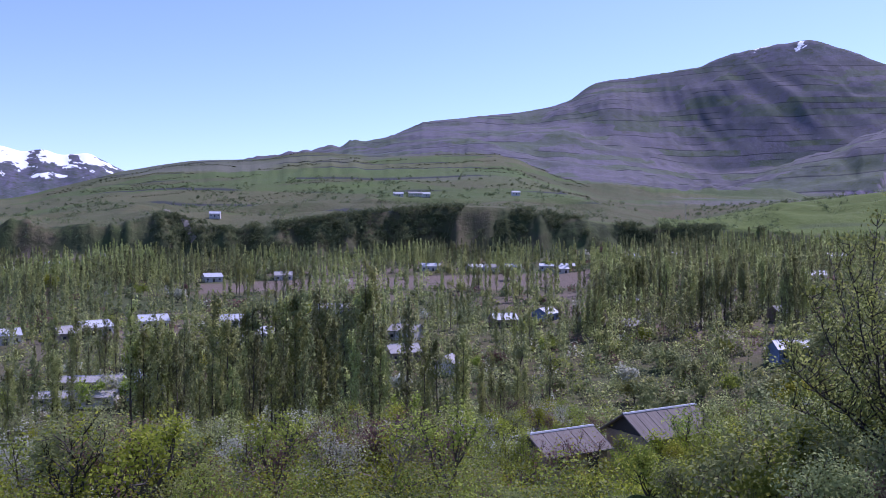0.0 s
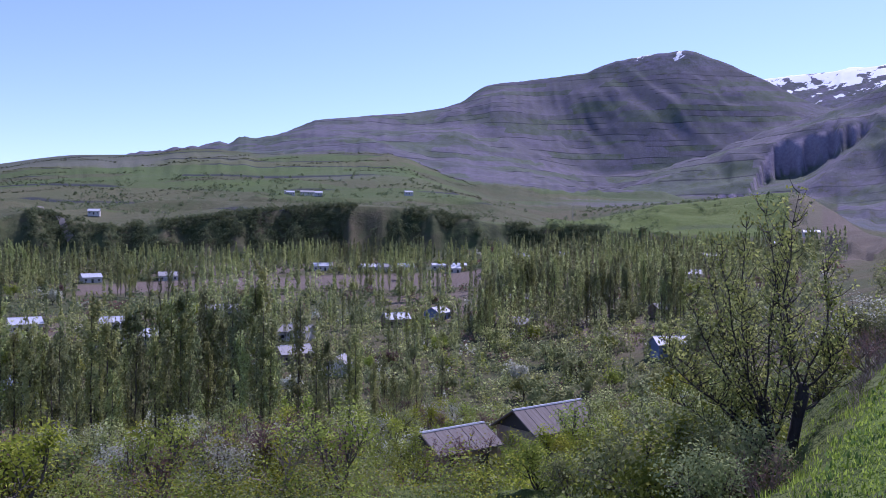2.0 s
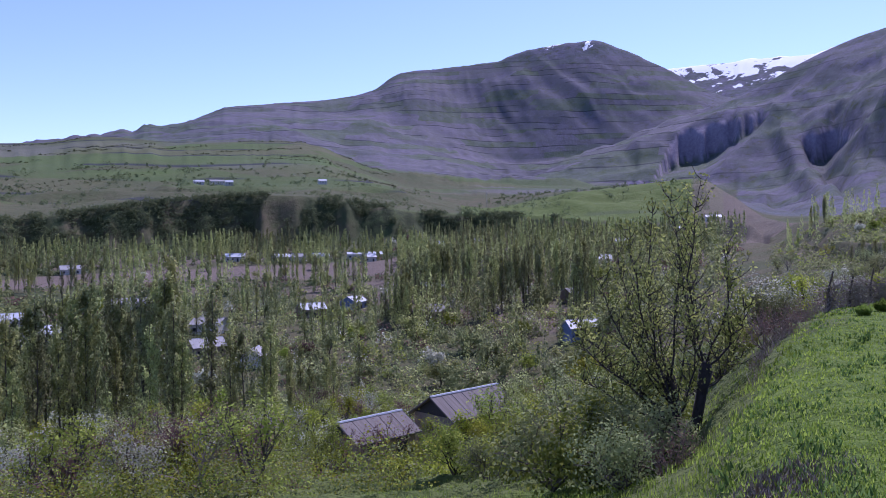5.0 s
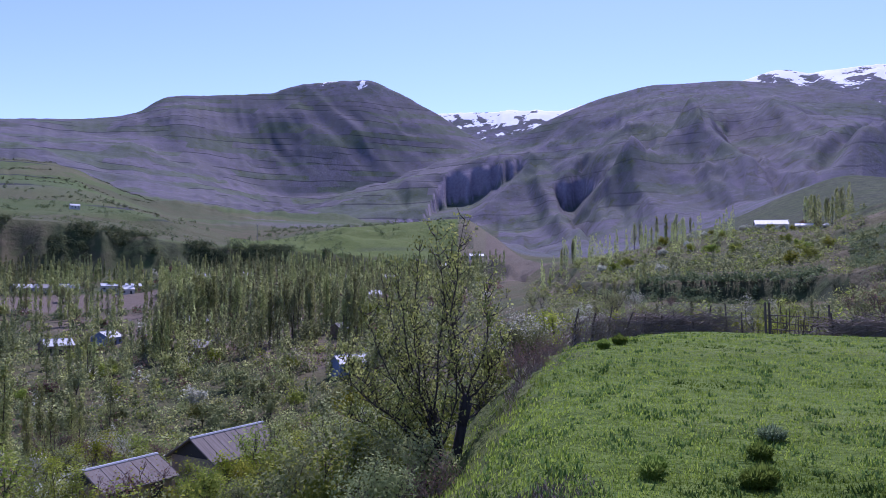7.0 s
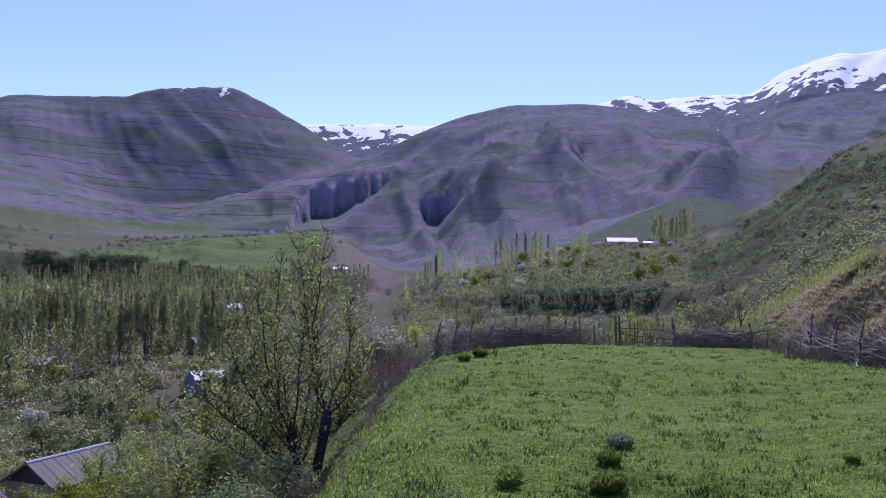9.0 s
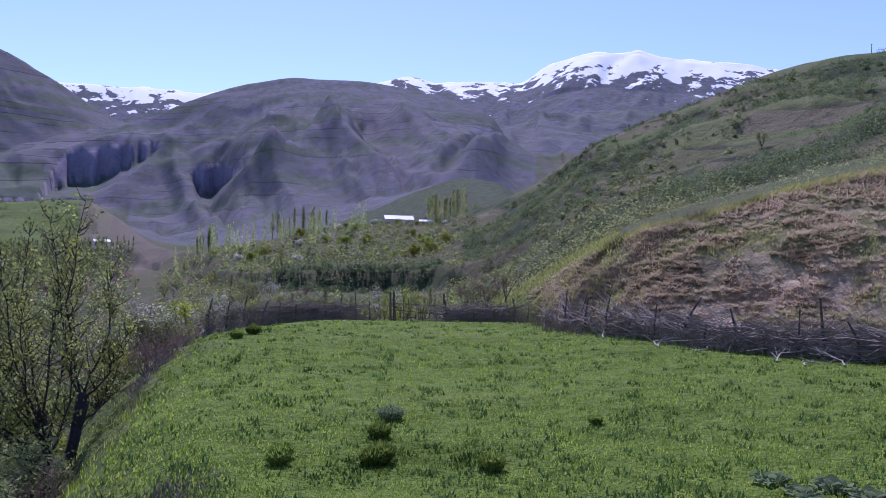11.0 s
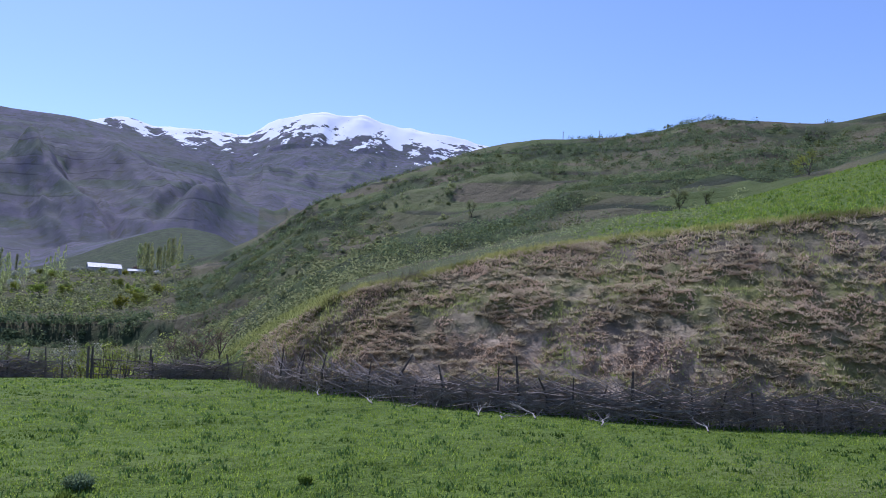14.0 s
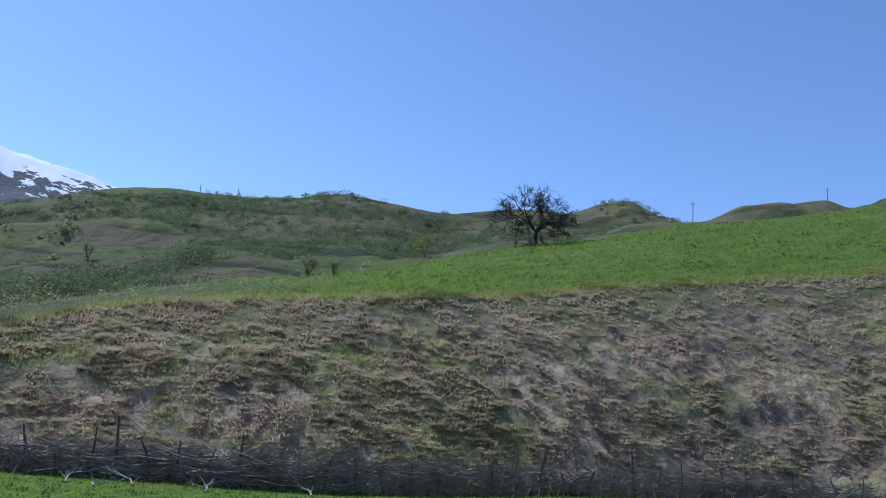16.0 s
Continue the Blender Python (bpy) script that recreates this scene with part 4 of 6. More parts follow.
def clumps(name, az, r, wide, tall, per, leaf, mat, label, category, seed, shape=0.5, upright=0.0):
    """Many leafy mounds joined into one mesh."""
    g = np.random.default_rng(seed)
    base = on_ground(az, r)
    n = len(base)
    d = g.normal(size=(n, per, 3))
    d /= np.linalg.norm(d, axis=2)[:, :, None]
    d *= g.uniform(shape, 1.05, (n, per, 1))
    d[:, :, 2] = np.abs(d[:, :, 2])
    size = np.stack([wide * 0.5, wide * 0.5, tall], 1)[:, None, :]
    pts = (base[:, None, :] + d * size).reshape(-1, 3)
    leaves = np.repeat(leaf * g.uniform(0.7, 1.2, n) * np.clip(r / np.median(r), 0.55, 1.3), per) * g.uniform(0.6, 1.3, n * per)
    nrm = d.reshape(-1, 3) / np.linalg.norm(d.reshape(-1, 3), axis=1)[:, None]
    nrm = crown_normals(nrm, np.zeros(3), g)
    v, f = leaf_quads(pts, leaves, g, 0.4 if upright else 0.75, upright, nrm)
    return tagged(new(name, mesh_of(name, v, f, mat)), label, category, kind="stuff")


def columns(name, az, r, tall, per, leaf, mat, label, seed, slim=0.07):
    """Many slender poplar crowns joined into one mesh: upright sprays in a column that narrows to its tip."""
    g = np.random.default_rng(seed)
    base = on_ground(az, r)
    n = len(base)
    t = g.uniform(0.06, 1.0, (n, per))
    girth = tall[:, None] * slim * g.uniform(0.75, 1.3, (n, 1)) * np.minimum(1, 0.35 + t * 2.2) * (1 - t ** 2.6) + 0.12
    turn, out = g.uniform(0, 6.283, (n, per)), np.sqrt(g.uniform(0.15, 1, (n, per)))
    lean = g.normal(0, 0.02, (n, 1, 2)) * tall[:, None, None]
    pts = np.stack([np.cos(turn) * out * girth + lean[:, :, 0] * t, np.sin(turn) * out * girth + lean[:, :, 1] * t, t * tall[:, None]], 2) + base[:, None, :]
    side = np.stack([np.cos(turn), np.sin(turn), 0.8 * t ** 2], 2).reshape(-1, 3)
    nrm = crown_normals(side, np.zeros(3), g, 0.5)
    v, f = leaf_quads(pts.reshape(-1, 3), np.repeat(leaf * np.clip(0.35 + r / 650, 0.5, 1.1), per) * g.uniform(0.6, 1.3, n * per), g, 0.5, 2.2, nrm)
    return tagged(new(name, mesh_of(name, v, f, mat)), label, "poplar", kind="stuff")


g = np.random.default_rng(99)


def spread(n, az0, az1, r0, r1):
    return g.uniform(az0, az1, n), np.exp(g.uniform(np.log(r0), np.log(r1), n))


# bushes under the trees of the near hillside
SHARES = ((FRESH_LEAF, 0.30, "fresh green"), (GREY_LEAF, 0.2, "grey-green"), (YELLOW_LEAF, 0.2, "yellow-green"), (DARK_LEAF, 0.13, "dark green"), (ROSY, 0.13, "reddish budding"), (BLOSSOM, 0.02, "white-flowering"))
for r0, r1, n, per, leaf, seed in ((22, 52, 560, 170, 0.062, 1), (52, 130, 900, 90, 0.13, 10)):
    for mat, share, word in SHARES:
        seed += 1
        az, r = spread(int(n * share), -32, 24, r0, r1)
        keep = ~((az > 4) & (az < 18.5) & (r > 34) & (r < 66)) & ~((az > 12) & (r < 45))
        az, r = az[keep], r[keep]
        clumps("hillside_undergrowth", az, r, g.uniform(1.2, 3.4, len(az)), g.uniform(0.8, 2.4, len(az)), per, leaf, mat, word + " bushes tangled over the hillside", "undergrowth", seed)
# yellow-green thicket below the meadow
az, r = spread(60, 9, 22, 29, 46)
clumps("thicket", az, r, g.uniform(1.5, 3, 60), g.uniform(0.7, 1.5, 60), 130, 0.075, YELLOW_LEAF, "low yellow-green thicket on the slope", "undergrowth", 7)
# lower growth among the houses of the valley
for mat, n, seed, word in ((POPLAR_LEAF, 420, 11, "pale green"), (GREY_LEAF, 420, 12, "grey-green"), (DARK_LEAF, 420, 13, "dark"), (ROSY, 300, 14, "bare reddish"), (BLOSSOM, 70, 15, "white-flowering")):
    az, r = spread(n, -32, 34, 120, 590)
    keep = ~open_field(az, r)
    az, r, n = az[keep], r[keep], int(keep.sum())
    clumps("valley_growth", az, r, g.uniform(3, 7, n), g.uniform(1.5, 4.5, n), 44, 0.44, mat, word + " orchard growth between the valley houses", "undergrowth", seed)
for mat, n, seed, word in ((POPLAR_LEAF, 420, 51, "pale green"), (GREY_LEAF, 330, 52, "grey-green"), (FRESH_LEAF, 260, 53, "fresh green"), (DARK_LEAF, 130, 54, "dark"), (BLOSSOM, 50, 55, "white-flowering")):
    az, r = spread(n, -32, 30, 115, 300)
    clumps("valley_growth", az, r, g.uniform(3, 7, n), g.uniform(2, 4.5, n), 80, 0.29, mat, word + " bushes and orchard trees on the valley floor", "undergrowth", seed)
# far poplars, too many to count: scattered, then in planted rows
def thin(az, r, share=0.35):
    hide = (az > -17) & (az < 10.5) & (r > 300) & (r < 445)
    return ~open_field(az, r) & (~hide | (g.random(len(az)) < share))


for mat, n, seed, word in ((POPLAR_LEAF, 620, 16, "pale green"), (GREY_LEAF, 420, 17, "grey-green"), (DARK_LEAF, 220, 18, "dark")):
    az, r = g.uniform(-32, 33, n), np.sqrt(g.uniform(150 ** 2, 565 ** 2, n))
    keep = thin(az, r)
    az, r = az[keep], r[keep]
    columns("far_poplars", az, r, g.uniform(8, 16, len(az)), 160, 0.52, mat, word + " slender poplars filling the valley", seed)
rest = np.array([spot[:3] for spot in pop_spots[294:]])
rest = rest[thin(rest[:, 0], rest[:, 1], 0.6)]
columns("far_poplars", rest[:, 0], rest[:, 1], rest[:, 2], 130, 0.5, POPLAR_LEAF, "rows of slender poplars at the valley's far side", 26)
for mat, rows, seed, word in ((POPLAR_LEAF, 34, 56, "pale green"), (GREY_LEAF, 26, 57, "grey-green"), (DARK_LEAF, 8, 58, "dark green")):
    row_az, row_r = [], []
    for k in range(rows):
        a0, r0, m, slope = g.uniform(-31, 31), math.sqrt(g.uniform(235 ** 2, 560 ** 2)), int(g.integers(8, 20)), g.normal(0, 1.0)
        row_az.append(a0 + np.degrees(np.arange(m) * 2.4 / r0))
        row_r.append(r0 + np.arange(m) * 2.4 * slope + g.normal(0, 0.8, m))
    az, r = np.concatenate(row_az), np.concatenate(row_r)
    keep = thin(az, r) & (r < 575) & (r > 200)
    az, r = az[keep], r[keep]
    columns("far_poplars", az, r, g.uniform(11, 17, len(az)), 160, 0.52, mat, word + " poplars planted in rows across the valley floor", seed)
n = 1000
az, r = g.uniform(-32, 33, n), g.uniform(300, 585, n)
keep = ~open_field(az, r)
az, r, n = az[keep], r[keep], int(keep.sum())
clumps("valley_growth", az, r, g.uniform(4, 9, n), g.uniform(1.5, 4, n), 34, 0.62, SCARP_LEAF, "dark green orchard growth on the far valley floor", "undergrowth", 58)
# hedged field banks on the green hill
rows_az, rows_r = [], []
for k in range(44):
    a0, r0, span = g.uniform(-27, 8), g.uniform(1020, 1660), g.uniform(2.0, 6.0)
    m = int(math.radians(span) * r0 / 7)
    rows_az.append(a0 + np.linspace(0, span, m))
    rows_r.append(r0 + np.cumsum(g.normal(0, 1.5, m)) + 25 * np.sin(np.linspace(0, 2.5, m) + k))
az, r = np.concatenate(rows_az), np.concatenate(rows_r)
keep = az < 10.5
az, r = az[keep], r[keep]
HEDGE_LEAF = leafage("hedge_leaves", (0.075, 0.095, 0.045), (0.13, 0.15, 0.075), 0.35)
clumps("hedgerow", az, r, g.uniform(6, 10, len(az)), g.uniform(2, 4, len(az)), 12, 1.1, HEDGE_LEAF, "dark hedges along the field banks of the green hill", "hedge", 59)
# dark shrubs on the scarp across the valley
n = 4400
az, r = g.uniform(-20, 22, n), g.uniform(0, 1, n)
R, _ = land_lines(az)
r = R[5] + (R[6] - R[5]) * (r * 1.5 - 0.2)
keep = fbm(az * 0.45, r * 0.03, 61) > 0.465
az, r = az[keep], r[keep]
clumps("scarp_shrubs", az, r, g.uniform(4, 9, len(az)), g.uniform(2.5, 5, len(az)), 26, 0.6, SCARP_LEAF, "dark shrubs covering the scarp across the valley", "shrubs", 19)
az, r = spread(1900, -29, 33, 640, 1250)
keep = fbm(az * 0.5, r * 0.01, 62) > 0.48
az, r = az[keep], r[keep]
clumps("terrace_growth", az, r, g.uniform(4, 9, len(az)), g.uniform(2.5, 6, len(az)), 20, 0.8, SCARP_LEAF, "scattered trees on the far terrace", "trees", 20)
az, r = spread(500, 36, 57, 90, 330)
r = np.where((az > 42) & (az < 56) & (r > 118) & (r < 156), r + 60, r)
clumps("ridge_growth", az, r, g.uniform(2, 4.5, 500), g.uniform(1, 2.6, 500), 34, 0.22, GREY_LEAF, "grey-green scrub on the ridge below the white house", "shrubs", 21)
az, r = spread(260, 36, 57, 60, 330)
r = np.where((az > 42) & (az < 56) & (r > 118) & (r < 156), r + 60, r)
clumps("ridge_growth", az, r, g.uniform(1.5, 4, 260), g.uniform(1, 2.4, 260), 34, 0.2, FRESH_LEAF, "fresh green scrub on the ridge below the white house", "shrubs", 22)
az, r = spread(620, 37, 58, 85, 330)
r = np.where((az > 42) & (az < 56) & (r > 118) & (r < 156), r + 60, r)
clumps("ridge_growth", az, r, g.uniform(2, 5, 620), g.uniform(1, 2.6, 620), 34, 0.24, DARK_LEAF, "dark scrub on the ridge below the white house", "shrubs", 60)
az, r = spread(70, 37, 50, 230, 335)
tall = g.uniform(6, 11, 70)
columns("far_poplars", az, r, tall, 110, 0.36, POPLAR_LEAF, "pale green poplars on the ridge", 61)
az, r = g.uniform(54.8, 57.2, 16), g.uniform(305, 325, 16)
tall = g.uniform(8, 13, 16)
columns("far_poplars", az, r, tall, 150, 0.36, POPLAR_LEAF, "pale green poplars beside the white house", 62, 0.09)
n = 230
az = g.uniform(43.5, 55.5, n)
clumps("bank_thicket", az, g.uniform(146, 160, n), g.uniform(1, 3, n), g.uniform(0.4, 2.2, n), 40, 0.2, SCARP_LEAF, "dark brush on the steep bank beyond the fence", "shrubs", 64)
# shrubs in lines along the ledges of the near hill
rows_az, rows_r = [], []
for k in range(34):
    a0, r0, span = g.uniform(59, 112), g.uniform(104, 245), g.uniform(3, 9)
    m = int(math.radians(span) * r0 / 1.1)
    rows_az.append(a0 + np.linspace(0, span, m))
    rows_r.append(r0 + np.cumsum(g.normal(0, 0.5, m)) + 6 * np.sin(np.linspace(0, 3, m) + k))
az, r = np.concatenate(rows_az), np.concatenate(rows_r)
keep = g.random(len(az)) < 0.75
az, r = az[keep], r[keep]
clumps("hedgerow", az, r, g.uniform(0.9, 2.6, len(az)), g.uniform(0.4, 1.3, len(az)), 34, 0.17, SCARP_LEAF, "dark shrubs along the ledges of the grassy hill", "hedge", 65)
# scrub on the near hill
HILL_LEAF = leafage("hill_scrub_leaves", (0.12, 0.15, 0.045), (0.21, 0.245, 0.08), 0.45)
n = 7600
az, r = g.uniform(57, 118, n), np.exp(g.uniform(np.log(62), np.log(262), n))
keep = (fbm(r * np.sin(np.radians(az)) * 0.03, r * np.cos(np.radians(az)) * 0.03, 63) > 0.47) & ~((az > 93) & (r < 96))
az, r = az[keep], r[keep]
half = g.random(len(az)) < 0.72
clumps("hill_scrub", az[half], r[half], g.uniform(1.6, 4.5, half.sum()), g.uniform(0.7, 2.0, half.sum()), 40, 0.17, SCARP_LEAF, "dark green scrub on the grassy hill", "shrubs", 23)
clumps("hill_scrub", az[~half], r[~half], g.uniform(1, 3, (~half).sum()), g.uniform(0.5, 1.4, (~half).sum()), 40, 0.13, HILL_LEAF, "fresh green scrub on the grassy hill", "shrubs", 24)
az, r = spread(300, 66, 96, 36, 120)
clumps("hill_scrub", az, r, g.uniform(0.6, 1.6, 300), g.uniform(0.3, 0.8, 300), 30, 0.07, GREY_LEAF, "grey-green weeds above the bank", "shrubs", 25)


az, r = spread(700, 57, 72, 48, 230)
clumps("hill_scrub", az, r, g.uniform(0.8, 2.6, 700), g.uniform(0.4, 1.3, 700), 34, 0.16, GREY_LEAF, "grey-green scrub on the flank of the hill", "shrubs", 28)
az, r = spread(420, 57, 76, 48, 230)
clumps("hill_scrub", az, r, g.uniform(0.8, 2.6, 420), g.uniform(0.5, 1.5, 420), 34, 0.16, DARK_LEAF, "dark scrub on the flank of the hill", "shrubs", 29)


# ---- grass ----
GRASS = leafage("grass_blades", (0.20, 0.30, 0.04), (0.34, 0.44, 0.075), 0.55, 0.0)
HAY = leafage("dry_grass_blades", (0.44, 0.345, 0.23), (0.62, 0.51, 0.36), 0.5, 0.0)
OLD_GRASS = leafage("old_grass_blades", (0.36, 0.295, 0.19), (0.56, 0.47, 0.325), 0.55, 0.0)
BANK_GREEN = leafage("bank_grass_blades", (0.24, 0.265, 0.08), (0.37, 0.39, 0.13), 0.55, 0.0)
WEED_GREEN = leafage("weed_clump_leaves", (0.15, 0.24, 0.04), (0.27, 0.37, 0.075), 0.5, 0.0)
WEED = leafage("dark_weed_leaves", (0.09, 0.15, 0.035), (0.17, 0.24, 0.07), 0.5, 0.0)
SILVER = leafage("silvery_leaves", (0.19, 0.25, 0.12), (0.31, 0.37, 0.2), 0.4, 0.0)


def blades(name, az, r, length, width, per, mat, label, category, seed, lean=0.5, flow=0.0):
    """Tufts of narrow bent blades, three corners each."""
    gg = np.random.default_rng(seed)
    base = np.repeat(on_ground(az, r), per, 0)
    base[:, :2] += gg.normal(0, 0.05, (len(base), 2))
    n = len(base)
    a = gg.uniform(0, 6.28, n)
    ln = np.repeat(length, per) * gg.uniform(0.5, 1.2, n)
    out = gg.uniform(0.1, lean, n) * ln
    tip = base + np.stack([np.cos(a) * out - flow * ln * np.sin(np.radians(np.repeat(az, per))), np.sin(a) * out - flow * ln * np.cos(np.radians(np.repeat(az, per))), ln * np.sqrt(np.maximum(0.1, 1 - lean * lean * 0.5)) * (1 - 0.6 * flow)], 1)
    wv = np.stack([-np.sin(a), np.cos(a), np.zeros(n)], 1) * (np.repeat(width, per)[:, None] if np.ndim(width) else width)
    base[:, 2] -= 0.02
    verts = np.stack([base - wv, base + wv, tip], 1).reshape(-1, 3)
    faces = np.arange(3 * n).reshape(-1, 3)
    return tagged(new(name, mesh_of(name, verts, faces, mat)), label, category, kind="stuff")


n = 70000
az = g.uniform(20, 124, n)
R, _ = land_lines(az)
r = np.exp(g.uniform(np.log(4.2), np.log(30), n))
keep = r < R[1] * 1.02
az, r = az[keep], r[keep]
tall = (0.035 + 0.05 * fbm(az * 0.6, r * 0.8, 71)) * (1 + 0.015 * r)
blades("meadow_grass", az, r, tall * 0.6, 0.004 + 0.0009 * r, 3, GRASS, "short fresh spring grass of the meadow", "grass", 31, 0.9)
keep = (g.random(len(az)) < 0.12) & (fbm(az * 0.9, r * 1.3, 74) > 0.5)
blades("meadow_weeds", az[keep], r[keep], tall[keep] * 1.1, 0.012 + 0.001 * r[keep], 6, WEED, "darker weeds scattered through the meadow grass", "weeds", 32, 0.9)
n = 40000
az, s = g.uniform(62, 134, n), g.uniform(0.1, 1.0, n)
R, _ = land_lines(az)
r = R[1] + (R[3] - R[1]) * s
keep = fbm(az * 0.5, r * 0.6, 72) > 0.5
blades("dry_grass", az[keep], r[keep], g.uniform(0.14, 0.36, keep.sum()), 0.019, 4, HAY, "matted dry grass hanging over the earth bank", "dry grass", 33, 1.2, 0.9)
tuft = (g.random(n) < 0.16) & (ridged(r * 0.55 + np.radians(az) * 3.8, az * 0.4, 4, 2) > 0.6)
blades("bank_tussocks", az[tuft], r[tuft], g.uniform(0.3, 0.6, tuft.sum()), 0.016, 14, OLD_GRASS, "shaggy grey-brown tussocks hanging down the earth bank", "dry grass", 37, 1.3, 0.8)
keep = (fbm(az * 0.25, r * 0.3, 73) + 0.12 * s > 0.54) & (g.random(n) < 0.6)
blades("bank_grass", az[keep], r[keep], g.uniform(0.08, 0.22, keep.sum()), 0.014, 4, BANK_GREEN, "green grass sprouting on the earth bank", "grass", 34, 0.8, 0.4)
az = g.uniform(66, 133, 3200)
R, _ = land_lines(az)
blades("lip_grass", az, R[3] * g.uniform(0.985, 1.03, 3200), g.uniform(0.15, 0.4, 3200), 0.016, 7, BANK_GREEN, "rank grass along the lip of the earth bank", "grass", 38, 0.9, 0.3)
az = g.uniform(57, 68, 3000)
R, _ = land_lines(az)
blades("flank_grass", az, R[2] + (R[4] - R[2]) * g.uniform(0, 1, 3000), g.uniform(0.12, 0.35, 3000), 0.022, 7, BANK_GREEN, "rough grass on the flank beside the bank", "grass", 39, 0.9, 0.3)
n = 15000
az, s = g.uniform(82, 133, n), g.uniform(0, 1, n)
R, _ = land_lines(az)
r = R[3] + (R[4] - R[3]) * s
keep = g.random(n) < smooth(82, 104, az)
az, r, n = az[keep], r[keep], int(keep.sum())
blades("upper_grass", az, r, g.uniform(0.08, 0.18, n), 0.035, 3, GRASS, "fresh grass of the upper meadow", "grass", 35, 0.9)
keep = g.random(n) < 0.16
blades("upper_weeds", az[keep], r[keep], g.uniform(0.14, 0.34, keep.sum()), 0.03, 6, WEED_GREEN, "darker tufts in the upper meadow", "weeds", 40, 0.9)
n = 9000
az, r = g.uniform(8, 40, n), np.exp(g.uniform(np.log(8), np.log(48), n))
R, _ = land_lines(az)
keep = r > R[1]
blades("slope_grass", az[keep], r[keep], g.uniform(0.05, 0.13, keep.sum()), 0.008, 4, GRASS, "long grass on the slope below the meadow", "grass", 36, 0.8)


# weeds and plants in the meadow
def weed_clump(seed, w, h, n, leaf, mat):
    gg = np.random.default_rng(seed)
    verts, faces = [], []
    for i in range(n):
        a, out = gg.uniform(0, 6.28), math.sqrt(gg.uniform(0, 1)) * w * 0.5
        p = Vector((math.cos(a) * out * 0.6, math.sin(a) * out * 0.6, 0))
        a += gg.normal(0, 0.7)
        e = p + Vector((math.cos(a) * out * 0.5, math.sin(a) * out * 0.5, h * gg.uniform(0.35, 1.0) * (1.1 - out / w)))
        m = p.lerp(e, 0.55) + Vector((0, 0, h * 0.18))
        side = Vector((-math.sin(a), math.cos(a), 0)) * leaf * gg.uniform(0.6, 1.2)
        k = len(verts)
        verts += [p, m - side, m + side, e]
        faces += [(k, k + 1, k + 2), (k + 1, k + 3, k + 2)]
    return mesh_of("weed_clump", verts, faces, mat)


weed_a = weed_clump(1, 0.5, 0.24, 620, 0.013, WEED_GREEN)
weed_b = weed_clump(2, 0.55, 0.27, 700, 0.012, WEED_GREEN)
weed_c = weed_clump(3, 0.6, 0.22, 560, 0.014, SILVER)
for me, az, r, k in ((weed_c, 52.6, 9.5, 0.85), (weed_a, 51.9, 8.5, 0.8), (weed_b, 52.1, 7.4, 0.8), (weed_a, 51.6, 7.3, 0.8), (weed_b, 45.2, 7.5, 0.65), (weed_a, 45.0, 7.25, 0.7), (weed_a, 60, 7.2, 0.8), (weed_a, 41.5, 20, 1.1), (weed_a, 42.6, 21, 1.3), (weed_b, 67, 9.4, 0.5)):
    ob = tagged(new("weed_clump", me), "dense clump of tall weeds growing in the meadow", "weed", "meadow weeds")
    ob.matrix_basis = Matrix.LocRotScale(at(az, r), Euler((0, 0, az)), (0.75 * k, 0.75 * k, 1.05 * k))
mull = weed_clump(4, 0.6, 0.3, 34, 0.07, SILVER)
for az, r, k in ((78.4, 7.4, 0.9), (80.3, 7.1, 0.8), (82.2, 7.4, 1.0), (84.4, 7.2, 1.0), (86.2, 7.5, 0.9), (88.0, 7.2, 0.9), (81.2, 6.8, 0.8), (85.2, 6.8, 0.9)):
    ob = tagged(new("mullein_plant", mull), "broad-leaved silvery plant growing in the meadow", "plant", "silvery plants")
    ob.matrix_basis = Matrix.LocRotScale(at(az, r), Euler((0, 0, az * 3)), (0.7 * k, 0.7 * k, 0.5 * k))


# ---- the tree at the meadow's edge ----
def box(cx, cy, cz, sx, sy, sz):
    v = [Vector((cx + sx * a / 2, cy + sy * b / 2, cz + sz * c / 2)) for a in (-1, 1) for b in (-1, 1) for c in (-1, 1)]
    return v, [(0, 1, 3, 2), (4, 6, 7, 5), (0, 4, 5, 1), (2, 3, 7, 6), (0, 2, 6, 4), (1, 5, 7, 3)]


def join(*pieces):
    verts, faces = [], []
    for v, f in pieces:
        k = len(verts)
        verts += list(v)
        faces += [tuple(i + k for i in q) for q in f]
    return verts, faces


BUD_LEAF = leafage("opening_leaves", (0.23, 0.275, 0.075), (0.37, 0.42, 0.125), 0.55, 0.0)


